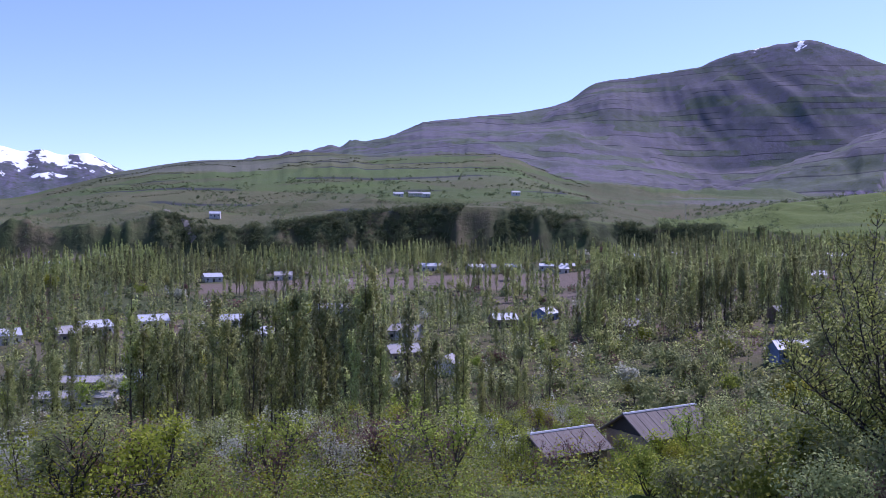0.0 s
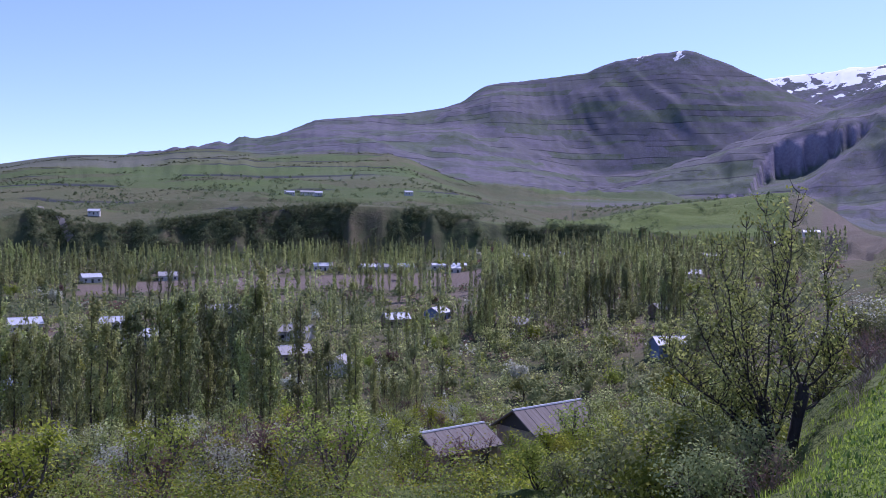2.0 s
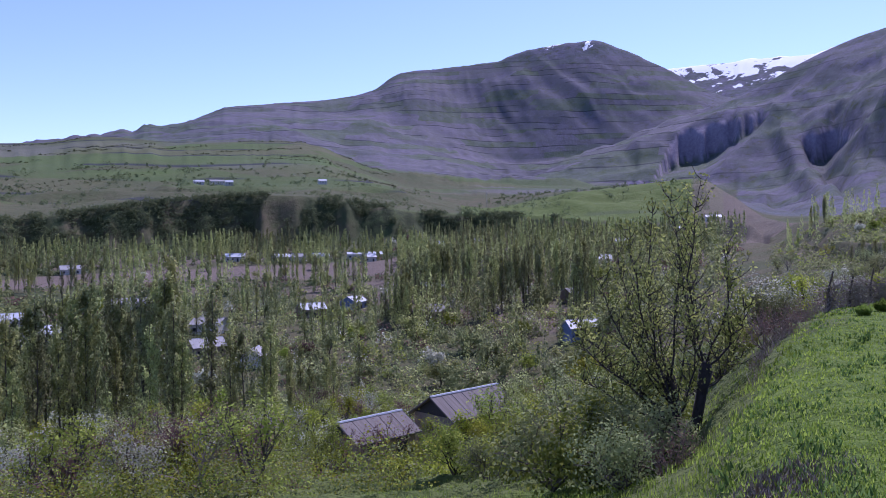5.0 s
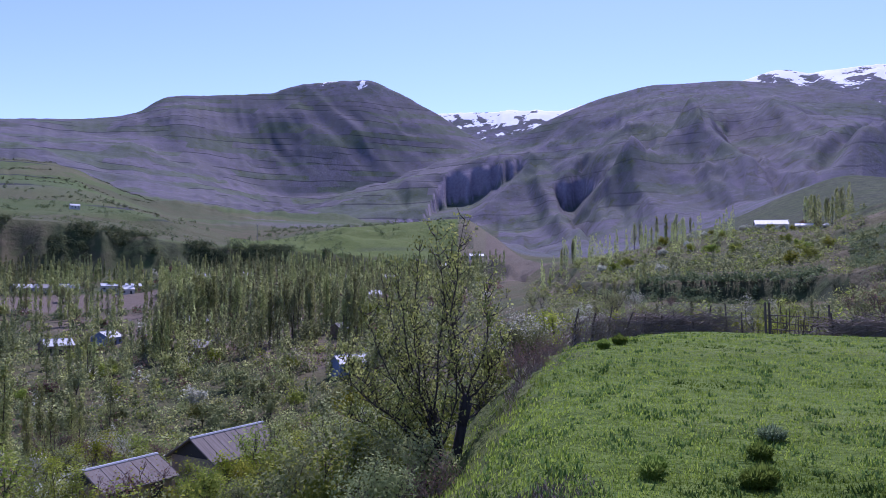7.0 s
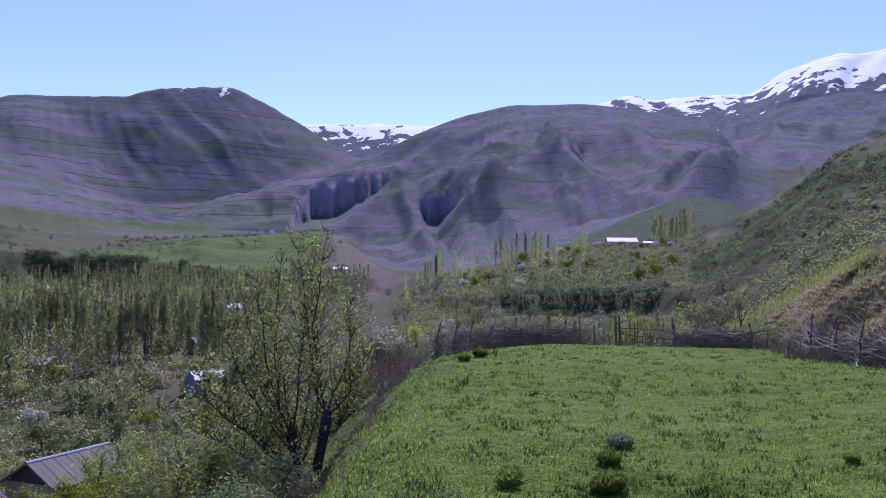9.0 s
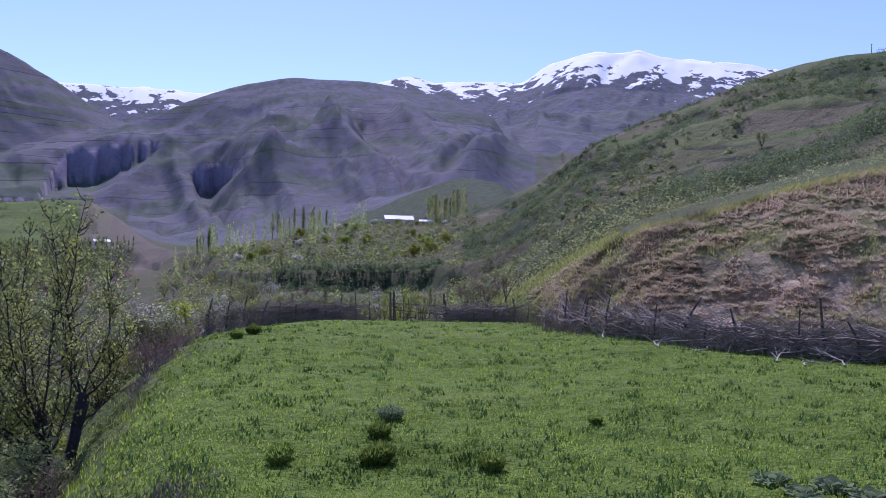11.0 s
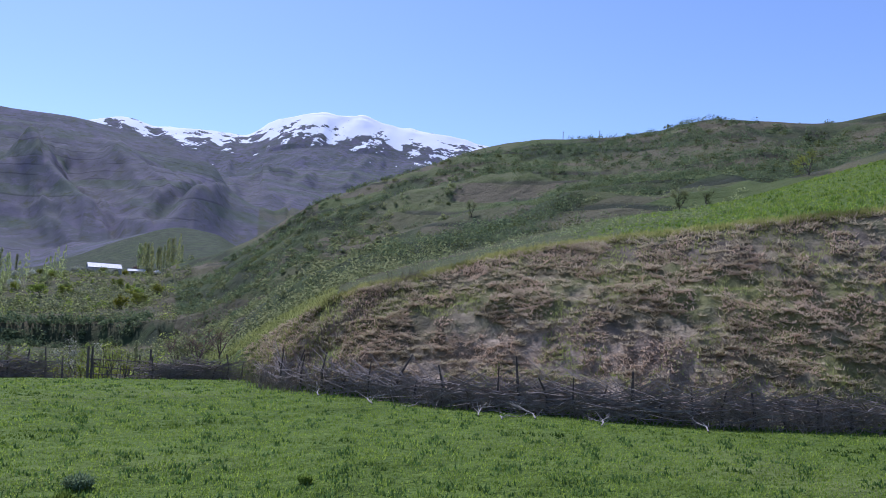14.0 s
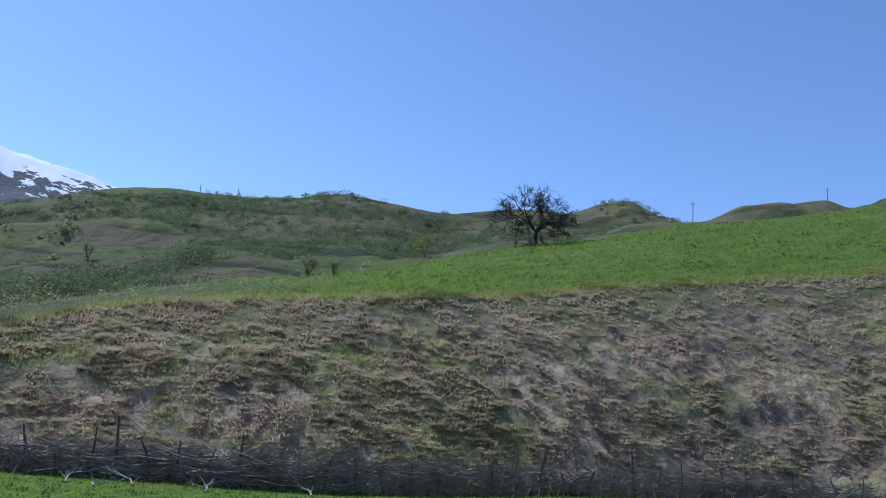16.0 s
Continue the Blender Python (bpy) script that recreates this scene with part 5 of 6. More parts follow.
def edge_tree():
    gg = np.random.default_rng(5)
    ob = thing("young_tree", "many-stemmed young tree with opening leaves on the meadow's edge", "tree")
    stub = [(Vector((0.16, 0, -0.3)), Vector((0.22, 0, 0.35)), 0.12, 0.095), (Vector((0.22, 0, 0.35)), Vector((0.31, 0, 0.85)), 0.095, 0.09),
            (Vector((0.31, 0, 0.85)), Vector((0.38, 0, 1.22)), 0.09, 0.12), (Vector((0.38, 0, 1.22)), Vector((0.40, 0, 1.38)), 0.12, 0.075)]
    main = [(Vector((-0.1, 0.1, -0.3)), Vector((-0.12, 0.1, 0.5)), 0.13, 0.11), (Vector((-0.12, 0.1, 0.5)), Vector((-0.2, 0.1, 1.1)), 0.11, 0.085)]
    stems, twigs, pts = [], [], []
    plan = [(-0.12, 0.4, -1.75, 2.1), (-0.15, 0.6, -1.45, 2.7), (-0.15, 0.7, -1.15, 3.2), (-0.2, 0.9, -0.85, 3.6), (-0.2, 1.0, -0.5, 3.95), (-0.2, 1.0, -0.2, 4.1), (-0.1, 0.7, 0.15, 3.5),
            (-0.1, 0.3, -1.3, 1.5), (-0.1, 0.3, -1.7, 1.1), (-0.15, 0.5, -1.55, 1.75), (-0.15, 0.6, -0.9, 2.3), (-0.1, 0.4, 0.1, 2.3), (-0.15, 0.6, -0.5, 2.9), (0.36, 1.3, 0.3, 4.3), (0.38, 1.3, 0.75, 3.3), (0.4, 1.3, 1.0, 2.3), (0.34, 1.3, 0.05, 3.7), (0.3, 0.9, 0.95, 1.5)]
    for x0, z0, x1, z1 in plan:
        p = Vector((x0, gg.normal(0, 0.05), z0))
        y1 = gg.normal(0, 0.55)
        pts_line = [p]
        for k in range(1, 7):
            f = k / 6
            bow = math.sin(f * math.pi) * 0.16 * (1 if x1 < x0 else -1)
            pts_line.append(Vector((x0 + (x1 - x0) * f - bow + gg.normal(0, 0.035), p.y + (y1 - p.y) * f, z0 + (z1 - z0) * f + gg.normal(0, 0.03))))
        for k in range(6):
            stems.append((pts_line[k], pts_line[k + 1], 0.021 * (1 - k / 7.5), 0.021 * (1 - (k + 1) / 7.5)))
            for _ in range(7 if k else 3):
                b = pts_line[k].lerp(pts_line[k + 1], gg.random())
                d = Vector((gg.normal(0, 0.6), gg.normal(0, 0.6), gg.uniform(0.2, 1.0))).normalized() * gg.uniform(0.2, 0.62) * (1.15 - 0.1 * k)
                m = b + d * 0.5 + Vector((0, 0, -0.02))
                e = b + d + Vector((0, 0, 0.06))
                twigs += [(b, m, 0.010, 0.007), (m, e, 0.007, 0.003)]
                for _ in range(int(gg.integers(9, 17))):
                    q = b.lerp(e, gg.uniform(0.2, 1.1))
                    pts.append(np.array(q) + gg.normal(0, 0.05, 3))
        for _ in range(16):
            pts.append(np.array(pts_line[int(gg.integers(2, 7))]) + gg.normal(0, 0.07, 3))
    for name, segs, sides, lab in (("pollard_trunk", stub, 9, "dark pollarded stump-like trunk"), ("trunk", main, 8, ""), ("stem_wood", stems, 5, ""), ("twig_tangle", twigs, 3, "")):
        v, f = tubes(segs, sides)
        tagged(link_part(name, mesh_of(name, v, f, BARK_DARK, True), ob, lab), kind="stuff" if name == "twig_tangle" else "")
    v, f = leaf_quads(np.array(pts), 0.031 * gg.uniform(0.6, 1.3, len(pts)), gg, 0.6)
    link_part("foliage", mesh_of("foliage", v, f, BUD_LEAF), ob, "small yellow-green opening leaves")
    ob.matrix_basis = Matrix.LocRotScale(at(30.4, 15.0), Euler((0, 0, radians(-30.4))), (1.05, 1.05, 1.1))
    return ob


edge_tree()
near_bush = tree_thing("bush", broad_mesh(71, 1.9, 2.4, DARK_LEAF, BARK, n_leaf=3200, leaf=0.042, stems=9, depth=3, fuzz=0.16, bole=0.08), "grey-green twiggy bush below the meadow's edge", "bush", "edge bushes")
fresh_bush = tree_thing("bush", broad_mesh(72, 1.7, 2.2, FRESH_LEAF, BARK_DARK, n_leaf=3200, leaf=0.05, stems=9, depth=3, fuzz=0.16, bole=0.08), "fresh green leafy bush below the meadow's edge", "bush", "edge bushes")
dark_bush = tree_thing("bush", broad_mesh(73, 1.8, 2.4, ROSY, TWIG, n_leaf=900, leaf=0.03, stems=10, depth=3, fuzz=0.12, bole=0.06), "leafless brown bush below the meadow's edge", "bush", "edge bushes")
BUSHES = [(near_bush, 27.6, 13.0, 0.85), (fresh_bush, 24.5, 13.5, 0.95), (near_bush, 21.5, 15.0, 1.0), (near_bush, 25.6, 17.0, 1.0), (fresh_bush, 19.5, 19.0, 1.05), (dark_bush, 22.5, 20.0, 1.1), (near_bush, 17.2, 23.0, 1.0),
          (fresh_bush, 28.4, 20.0, 1.0), (dark_bush, 29.3, 12.0, 0.55), (near_bush, 26.2, 11.2, 0.6), (fresh_bush, 14.5, 26.0, 1.0), (dark_bush, 35.6, 19.5, 0.62), (dark_bush, 36.6, 21.0, 0.6),
          (dark_bush, 37.8, 23.5, 0.55), (near_bush, 32.6, 27, 0.9), (fresh_bush, 33.8, 30, 1.0), (near_bush, 36, 33, 1.1), (fresh_bush, 31.5, 34, 1.1), (dark_bush, 39.3, 27, 0.5)]
used = set()
for src, az, r, k in BUSHES:
    if src.name in used:
        put_copy(src, az, r, k, az * 2.3, 0.05)
    else:
        used.add(src.name)
        stand(src, az, r, k, az * 30, 0.05)
# blossoming trees by the fence, bushes on the upper hill
for i, az, r, k in ((3, 35.8, 36, 0.62), (3, 37.3, 40, 0.6), (1, 38.2, 38, 0.55), (0, 34.6, 42, 0.7), (3, 40.2, 60, 0.7), (3, 43.5, 120, 0.8), (2, 57.8, 50, 0.42), (4, 58.8, 46, 0.45), (4, 60.2, 44, 0.4), (1, 52.0, 46, 0.36), (0, 54.4, 50, 0.4), (1, 50.2, 50, 0.35),
                    (6, 77.2, 128, 0.62), (0, 100.0, 78, 0.5), (6, 91.8, 66, 0.42), (6, 93.6, 68, 0.30), (0, 70.5, 100, 0.5), (6, 71.5, 96, 0.5)):
    put_copy(hill_kinds[i][0], az, r, k, az, 0.1)

# weeds and dead brush along the meadow's broken edge
az, r = 37.0 + g.normal(0, 2.0, 700), 6.7 + g.normal(0, 0.3, 700)
blades("dead_weeds", az, r, g.uniform(0.02, 0.08, 700), 0.008, 6, TWIG, "dead weeds round a bare hollow in the meadow", "dry grass", 41, 1.0)
az = g.uniform(35, 38.6, 900)
R, _ = land_lines(az)
r = R[1] * g.uniform(1.2, 1.6, 900)
blades("dead_brush", az, r, g.uniform(0.1, 0.35, 900), 0.007, 3, TWIG, "dead brown brush on the meadow's broken edge", "brush", 42, 1.0)


# dead brush where the fence climbs the bank's end
az = g.uniform(63.5, 74, 520)
R, _ = land_lines(az)
blades("bank_brush", az, R[2] + (R[3] - R[2]) * np.clip((az - 63.5) / 9 + g.normal(0, 0.10, 520), 0.02, 1.0), g.uniform(0.2, 0.6, 520), 0.01, 3, TWIG, "dark dead brush climbing the end of the bank", "brush", 43, 0.8)


# ---- the old bare tree on the hill ----
def hill_tree():
    gg = np.random.default_rng(17)
    ob = thing("old_bare_tree", "old leafless tree with a dense dark crown on the hilltop", "tree")
    segs, tips = [], []
    base = Vector((0, 0, 1.5))
    trunk = [(Vector((0, 0, -0.5)), Vector((0.08, 0, 0.7)), 0.28, 0.23), (Vector((0.08, 0, 0.7)), base, 0.23, 0.2)]
    for i in range(11):
        a = 6.28 * i / 11 + gg.uniform(0, 0.5)
        d = Vector((math.cos(a) * 0.95, math.sin(a) * 0.95, gg.uniform(0.45, 1.0))).normalized()
        grow(gg, base, d, 1.9 * gg.uniform(0.8, 1.2), 0.11, 4, segs, tips, 0.7, 0.05)
    v, f = tubes(trunk, 8)
    link_part("trunk", mesh_of("trunk", v, f, BARK_DARK, True), ob)
    segs = [(a, b, max(r0, 0.022), max(r1, 0.016)) for a, b, r0, r1 in segs]
    for q, e, depth in tips:
        if depth <= 1:
            for _ in range(4):
                segs.append((q.lerp(e, gg.random()), e + Vector(gg.normal(0, 0.32, 3)), 0.018, 0.01))
    v, f = tubes(segs, 3)
    link_part("crown", mesh_of("crown", v, f, BARK_DARK), ob, "tangled bare dark branches")
    ob.matrix_basis = Matrix.LocRotScale(at(108.0, 76), Euler((0, 0, 0.4)), (1.02, 1.02, 0.92))
    put_copy(hill_kinds[2][0], 106.6, 75, 0.36, 1.0)


hill_tree()


# ---- fences of stakes and woven brush ----
STAKE = surface("weathered_stakes", (0.085, 0.068, 0.055), (0.15, 0.125, 0.105), 8, 0.9, bump=0.5, stretch=(1, 1, 0.2))
BRUSH = surface("fence_brush", (0.185, 0.15, 0.12), (0.33, 0.28, 0.23), 3, 0.9)
PALE = surface("peeled_sticks", (0.30, 0.27, 0.23), (0.42, 0.38, 0.33), 4, 0.85)


def stake_mesh(seed, h, rad):
    gg = np.random.default_rng(seed)
    a, b = Vector((gg.normal(0, 0.03), gg.normal(0, 0.03), h * 0.5)), Vector((gg.normal(0, 0.07), gg.normal(0, 0.07), h))
    return mesh_of("stake", *tubes([((0, 0, -0.3), a, rad, rad * 0.85), (a, b, rad * 0.85, rad * 0.5)], 6), STAKE)


stake_kinds = [stake_mesh(i, 1.0, 0.03 + 0.006 * (i % 3)) for i in range(6)]


def fence_path(az0, az1, shift, gap):
    """Points along the foot of the fence, some metres beyond the brow."""
    out, az = [], az0
    while az < az1:
        r = float(land_lines(np.array([az]))[0][1][0]) + shift
        out.append((az, r))
        az += math.degrees(gap / r)
    return out


def woven_fence(label, az0, az1, shift, tall, gap, sticks, seed, shaggy, pitch=(0.8, 1.4)):
    gg = np.random.default_rng(seed)
    ob = thing("stake_fence", label, "fence", "meadow fences")
    path = fence_path(az0, az1, shift, gap)
    for i, (az, r) in enumerate(path):
        st = link_part("stake", stake_kinds[int(gg.integers(6))], ob)
        st.matrix_basis = Matrix.LocRotScale(at(az, r), Euler((gg.normal(0, 0.07), gg.normal(0, 0.07), gg.uniform(0, 6))), (1, 1, tall * gg.uniform(*pitch)))
    segs = []
    for i in range(sticks):
        f = gg.uniform(0, len(path) - 2)
        k = int(f)
        az, r = path[k]
        p = at(az, r + gg.normal(0, 0.10))
        q0 = path[min(k + 1, len(path) - 1)]
        along = (at(*q0) - at(az, r)).normalized()
        p = p + along * gg.uniform(0, gap) + Vector((0, 0, tall * gg.uniform(0.03, 0.8) ** 1.0))
        ln = gg.uniform(0.35, 1.3)
        d = (along * gg.choice([-1, 1]) + Vector((gg.normal(0, 0.2), gg.normal(0, 0.2), gg.normal(0.06, 0.32)))).normalized() * ln
        m = p + d * 0.5 + Vector((gg.normal(0, 0.05), gg.normal(0, 0.05), gg.normal(0, 0.05)))
        segs += [(p, m, 0.012, 0.011), (m, p + d, 0.011, 0.005)]
    v, f = tubes(segs, 3)
    tagged(link_part("woven_brush", mesh_of("woven_brush", v, f, BRUSH), ob), "brown brushwood woven between the stakes", kind="stuff")
    if shaggy:
        segs = []
        for i in range(shaggy):
            az, r = path[int(gg.integers(len(path)))]
            p = at(az + gg.normal(0, 1.0), r + gg.normal(0.15, 0.3))
            d = Vector((gg.normal(0, 0.35), gg.normal(0, 0.35), gg.uniform(0.5, 1))).normalized() * gg.uniform(0.3, 1.05) * tall
            m = p + d * 0.55
            segs += [(p, m, 0.008, 0.006), (m, p + d + Vector((gg.normal(0, 0.08), gg.normal(0, 0.08), 0)), 0.006, 0.002)]
        v, f = tubes(segs, 3)
        tagged(link_part("dead_brushwood", mesh_of("dead_brushwood", v, f, TWIG), ob), "grey dead twigs growing through the fence", kind="stuff")
    return ob


woven_fence("old stake fence with woven brush along the meadow's back edge", 39.5, 51.6, 1.8, 0.9, 0.55, 900, 51, 500)
woven_fence("low stake fence with woven brush beside the gate", 56.0, 62.6, 0.7, 0.72, 0.5, 420, 52, 260)
woven_fence("long dead-brush fence with grey stakes below the earth bank", 63.2, 131, 0.15, 0.72, 0.62, 2700, 53, 3600, (0.7, 1.75))
woven_fence("brush fence climbing the slope beside the bank", 64.5, 66.5, 0.9, 0.8, 0.5, 90, 54, 160)


def stick_gate():
    gg = np.random.default_rng(8)
    ob = thing("stick_gate", "rough gate of thin upright sticks tied to rails", "gate")
    a, b = at(52.1, 29.0), at(55.9, 29.6)
    along = b - a
    for f in (0.0, 0.06, 1.0):
        p = a + along * f
        link_part("gate_post", mesh_of("gate_post", *tubes([(p - Vector((0, 0, 0.3)), p + Vector((gg.normal(0, 0.04), 0, 1.15)), 0.05, 0.035)], 6), STAKE), ob)
    for h in (0.25, 0.5, 0.72):
        link_part("rail", mesh_of("rail", *tubes([(a + Vector((0, 0, h)), b + Vector((0, 0, h + gg.normal(0, 0.05))), 0.018, 0.014)], 5), STAKE), ob)
    for i in range(13):
        p = a + along * (0.1 + 0.88 * i / 13)
        link_part("pale", mesh_of("pale", *tubes([(p - Vector((0, 0, 0.05)), p + Vector((gg.normal(0, 0.07), gg.normal(0, 0.05), gg.uniform(0.75, 1.05))), 0.016, 0.01)], 5), STAKE), ob)


stick_gate()
# cut branches lying along the fence
gg = np.random.default_rng(12)
for i, (az, dr) in enumerate(((67.2, -1.2), (71, -1.6), (73.5, -1.1), (78.5, -1.3), (80.2, -1.7), (82.5, -1.2), (87, -1.5), (94, -1.0))):
    r = float(land_lines(np.array([az]))[0][1][0]) + dr
    ob = tagged(new("cut_branch"), "pale cut branch lying on the grass by the fence", "branch", "cut branches")
    segs, twg = [], []
    p0 = Vector((0, 0, 0.03))
    a = gg.uniform(-0.5, 0.5) + 1.57
    for k in range(5):
        p1 = p0 + Vector((math.cos(a) * 0.3, math.sin(a) * 0.3, gg.normal(0.02, 0.03)))
        segs.append((p0, p1, 0.018 - 0.003 * k, 0.015 - 0.003 * k))
        for _ in range(3):
            twg.append((p0.lerp(p1, gg.random()), p1 + Vector((gg.normal(0, 0.2), gg.normal(0, 0.2), gg.uniform(0, 0.15))), 0.006, 0.002))
        p0, a = p1, a + gg.normal(0, 0.3)
    link_part("stick", mesh_of("stick", *tubes(segs, 5), PALE), ob)
    tagged(link_part("spray", mesh_of("spray", *tubes(twg, 3), PALE), ob), kind="stuff")
    ob.matrix_basis = Matrix.LocRotScale(at(az, r), Euler((0, 0, radians(-az + gg.uniform(-40, 40)))), (1, 1, 1))


# ---- houses ----
WHITE_WALL = surface("whitewashed_wall", (0.62, 0.60, 0.56), (0.52, 0.49, 0.44), 0.8, 0.9)
CLAY_WALL = surface("clay_wall", (0.30, 0.24, 0.18), (0.24, 0.19, 0.14), 0.8, 0.95)
# bluish wall colour; on the farmhouse it holds the gable's shade
BLUE_WALL = surface("bluish_wall", (0.16, 0.22, 0.38), (0.20, 0.26, 0.40), 0.8, 0.8)
TIN = surface("bright_sheet_roof", (0.50, 0.52, 0.55), (0.40, 0.42, 0.45), 0.6, 0.6, 0.0, 0.1, (6, 0.3, 1))
SLATE = surface("grey_sheet_roof", (0.30, 0.29, 0.29), (0.38, 0.36, 0.34), 0.7, 0.8, 0.0, 0.2, (8, 0.4, 1))
RUSTY = surface("rusty_sheet_roof", (0.20, 0.175, 0.155), (0.135, 0.112, 0.095), 0.5, 0.9, 0.0, 0.3, (10, 0.4, 1))
BRICKY = surface("red_clay_roof", (0.36, 0.20, 0.14), (0.30, 0.17, 0.12), 0.7, 0.85)
DARK = surface("dark_opening", (0.02, 0.02, 0.022), (0.03, 0.03, 0.03), 2, 0.6)


def gable_house(label, az, r, length, width, wall_h, rise, turn, roof_mat, wall_mat, sink=0.3, name="house", category="house", open_end=False, lift=0.0, over=0.35):
    """A low house: walls, two roof slopes with eaves, gable ends, door and windows."""
    ob = thing(name, label, category, "village houses")
    L, W, H = length / 2, width / 2, wall_h
    v, f = box(0, 0, (H - 1.5) / 2, length, width, H + 1.5)
    link_part("wall", mesh_of("wall", v, f, wall_mat), ob)
    for s in (-1, 1):
        x = s * (L - 0.05)
        gable = ([Vector((x - 0.1 * s, -W, H)), Vector((x - 0.1 * s, W, H)), Vector((x - 0.1 * s, 0, H + rise)), Vector((x, -W, H)), Vector((x, W, H)), Vector((x, 0, H + rise))],
                 [(0, 1, 2), (3, 5, 4), (0, 3, 4, 1), (1, 4, 5, 2), (2, 5, 3, 0)])
        link_part("gable", mesh_of("gable", *gable, DARK if open_end else wall_mat), ob)
        e = over
        y0, z0, y1, z1 = s * (W + e), H - e * rise / W, 0.0, H + rise
        th = 0.09
        slope = ([Vector((-L - e, y0, z0)), Vector((L + e, y0, z0)), Vector((L + e, y1, z1)), Vector((-L - e, y1, z1)),
                  Vector((-L - e, y0, z0 + th)), Vector((L + e, y0, z0 + th)), Vector((L + e, y1, z1 + th)), Vector((-L - e, y1, z1 + th))],
                 [(0, 1, 2, 3), (4, 7, 6, 5), (0, 4, 5, 1), (1, 5, 6, 2), (2, 6, 7, 3), (3, 7, 4, 0)])
        slab = link_part("roof_slope", mesh_of("roof_slope", *slope, roof_mat), ob)
        n = max(4, int(length / 0.9))
        for i in range(n + 1):
            x = -L - e + (length + 2 * e) * i / n
            seam = tubes([(Vector((x, y0, z0 + th)), Vector((x, y1, z1 + th)), 0.03, 0.03)], 4)
            link_part("roof_seam", mesh_of("roof_seam", *seam, roof_mat), slab)
    link_part("ridge_cap", mesh_of("ridge_cap", *tubes([(Vector((-L - over, 0, H + rise + 0.08)), Vector((L + over, 0, H + rise + 0.08)), 0.11, 0.11)], 6), TIN), ob)
    n = max(1, int(length / 2.6))
    for s in (-1, 1):
        for i in range(n):
            x = -L + length * (i + 0.5) / n
            door = s < 0 and i == n // 2
            hh, zz = (1.9, 0.95) if door else (1.0, 1.45)
            if H > hh:
                link_part("door" if door else "window", mesh_of("opening", *box(x, s * (W + 0.02), zz, 1.0, 0.08, hh), DARK), ob)
    p = at(az, r, lift - sink)
    ob.matrix_basis = Matrix.LocRotScale(p, Euler((0, 0, radians(turn))), None)
    return ob


# the barn below the meadow and its lower wing
gable_house("long barn with a rusty sheet-metal roof among bushes", 15.2, 62.0, 6.8, 4.2, 2.8, 1.3, 30, RUSTY, CLAY_WALL, 0.2, "barn", "barn", True, lift=1.3)
gable_house("low shed with a rusty roof beside the barn", 8.4, 57.5, 5.2, 3.8, 2.0, 1.0, 30, RUSTY, CLAY_WALL, 0.3, "shed", "shed", True, lift=1.2)
# farm with long low sheds
# the blue shade on this gable is put into the wall colour
gable_house("white-roofed farmhouse with its gable's shade coloured blue among trees", -20.6, 176, 8, 7, 2.8, 2.6, -62, TIN, BLUE_WALL)
gable_house("long low farm shed with a grey roof", -23.2, 184, 17, 4.5, 2.6, 0.9, 8, SLATE, CLAY_WALL, 0.3, "shed", "shed")
gable_house("long low farm shed with a pale roof", -24.6, 172, 15, 4.5, 2.4, 0.8, 6, SLATE, WHITE_WALL, 0.3, "shed", "shed")
# bearing, distance, length, width, turn, roof, walls
NEAR_HOUSES = [
    (-23.6, 262, 9, 7, 30, TIN, WHITE_WALL), (-25.0, 255, 8, 6, 20, SLATE, CLAY_WALL), (-20.0, 270, 9, 7, 12, TIN, WHITE_WALL), (-14.4, 268, 11, 7, 8, TIN, WHITE_WALL), (-12.8, 240, 9, 7, 35, TIN, WHITE_WALL),
    (-7.8, 290, 11, 7, 15, SLATE, WHITE_WALL), (-2.6, 238, 9, 7, -30, SLATE, WHITE_WALL), (-2.9, 205, 8, 6, 20, SLATE, CLAY_WALL), (0.4, 190, 6, 5, 70, SLATE, WHITE_WALL), (4.3, 262, 8, 6, 20, TIN, CLAY_WALL),
    (7.3, 275, 8, 6, 60, TIN, BLUE_WALL), (10.5, 260, 7, 6, 15, BRICKY, CLAY_WALL), (13.3, 245, 8, 7, -40, SLATE, CLAY_WALL), (13.0, 300, 9, 7, 10, TIN, WHITE_WALL), (23.6, 205, 9, 6, 25, TIN, BLUE_WALL),
    (23.0, 270, 7, 6, 40, SLATE, CLAY_WALL)]
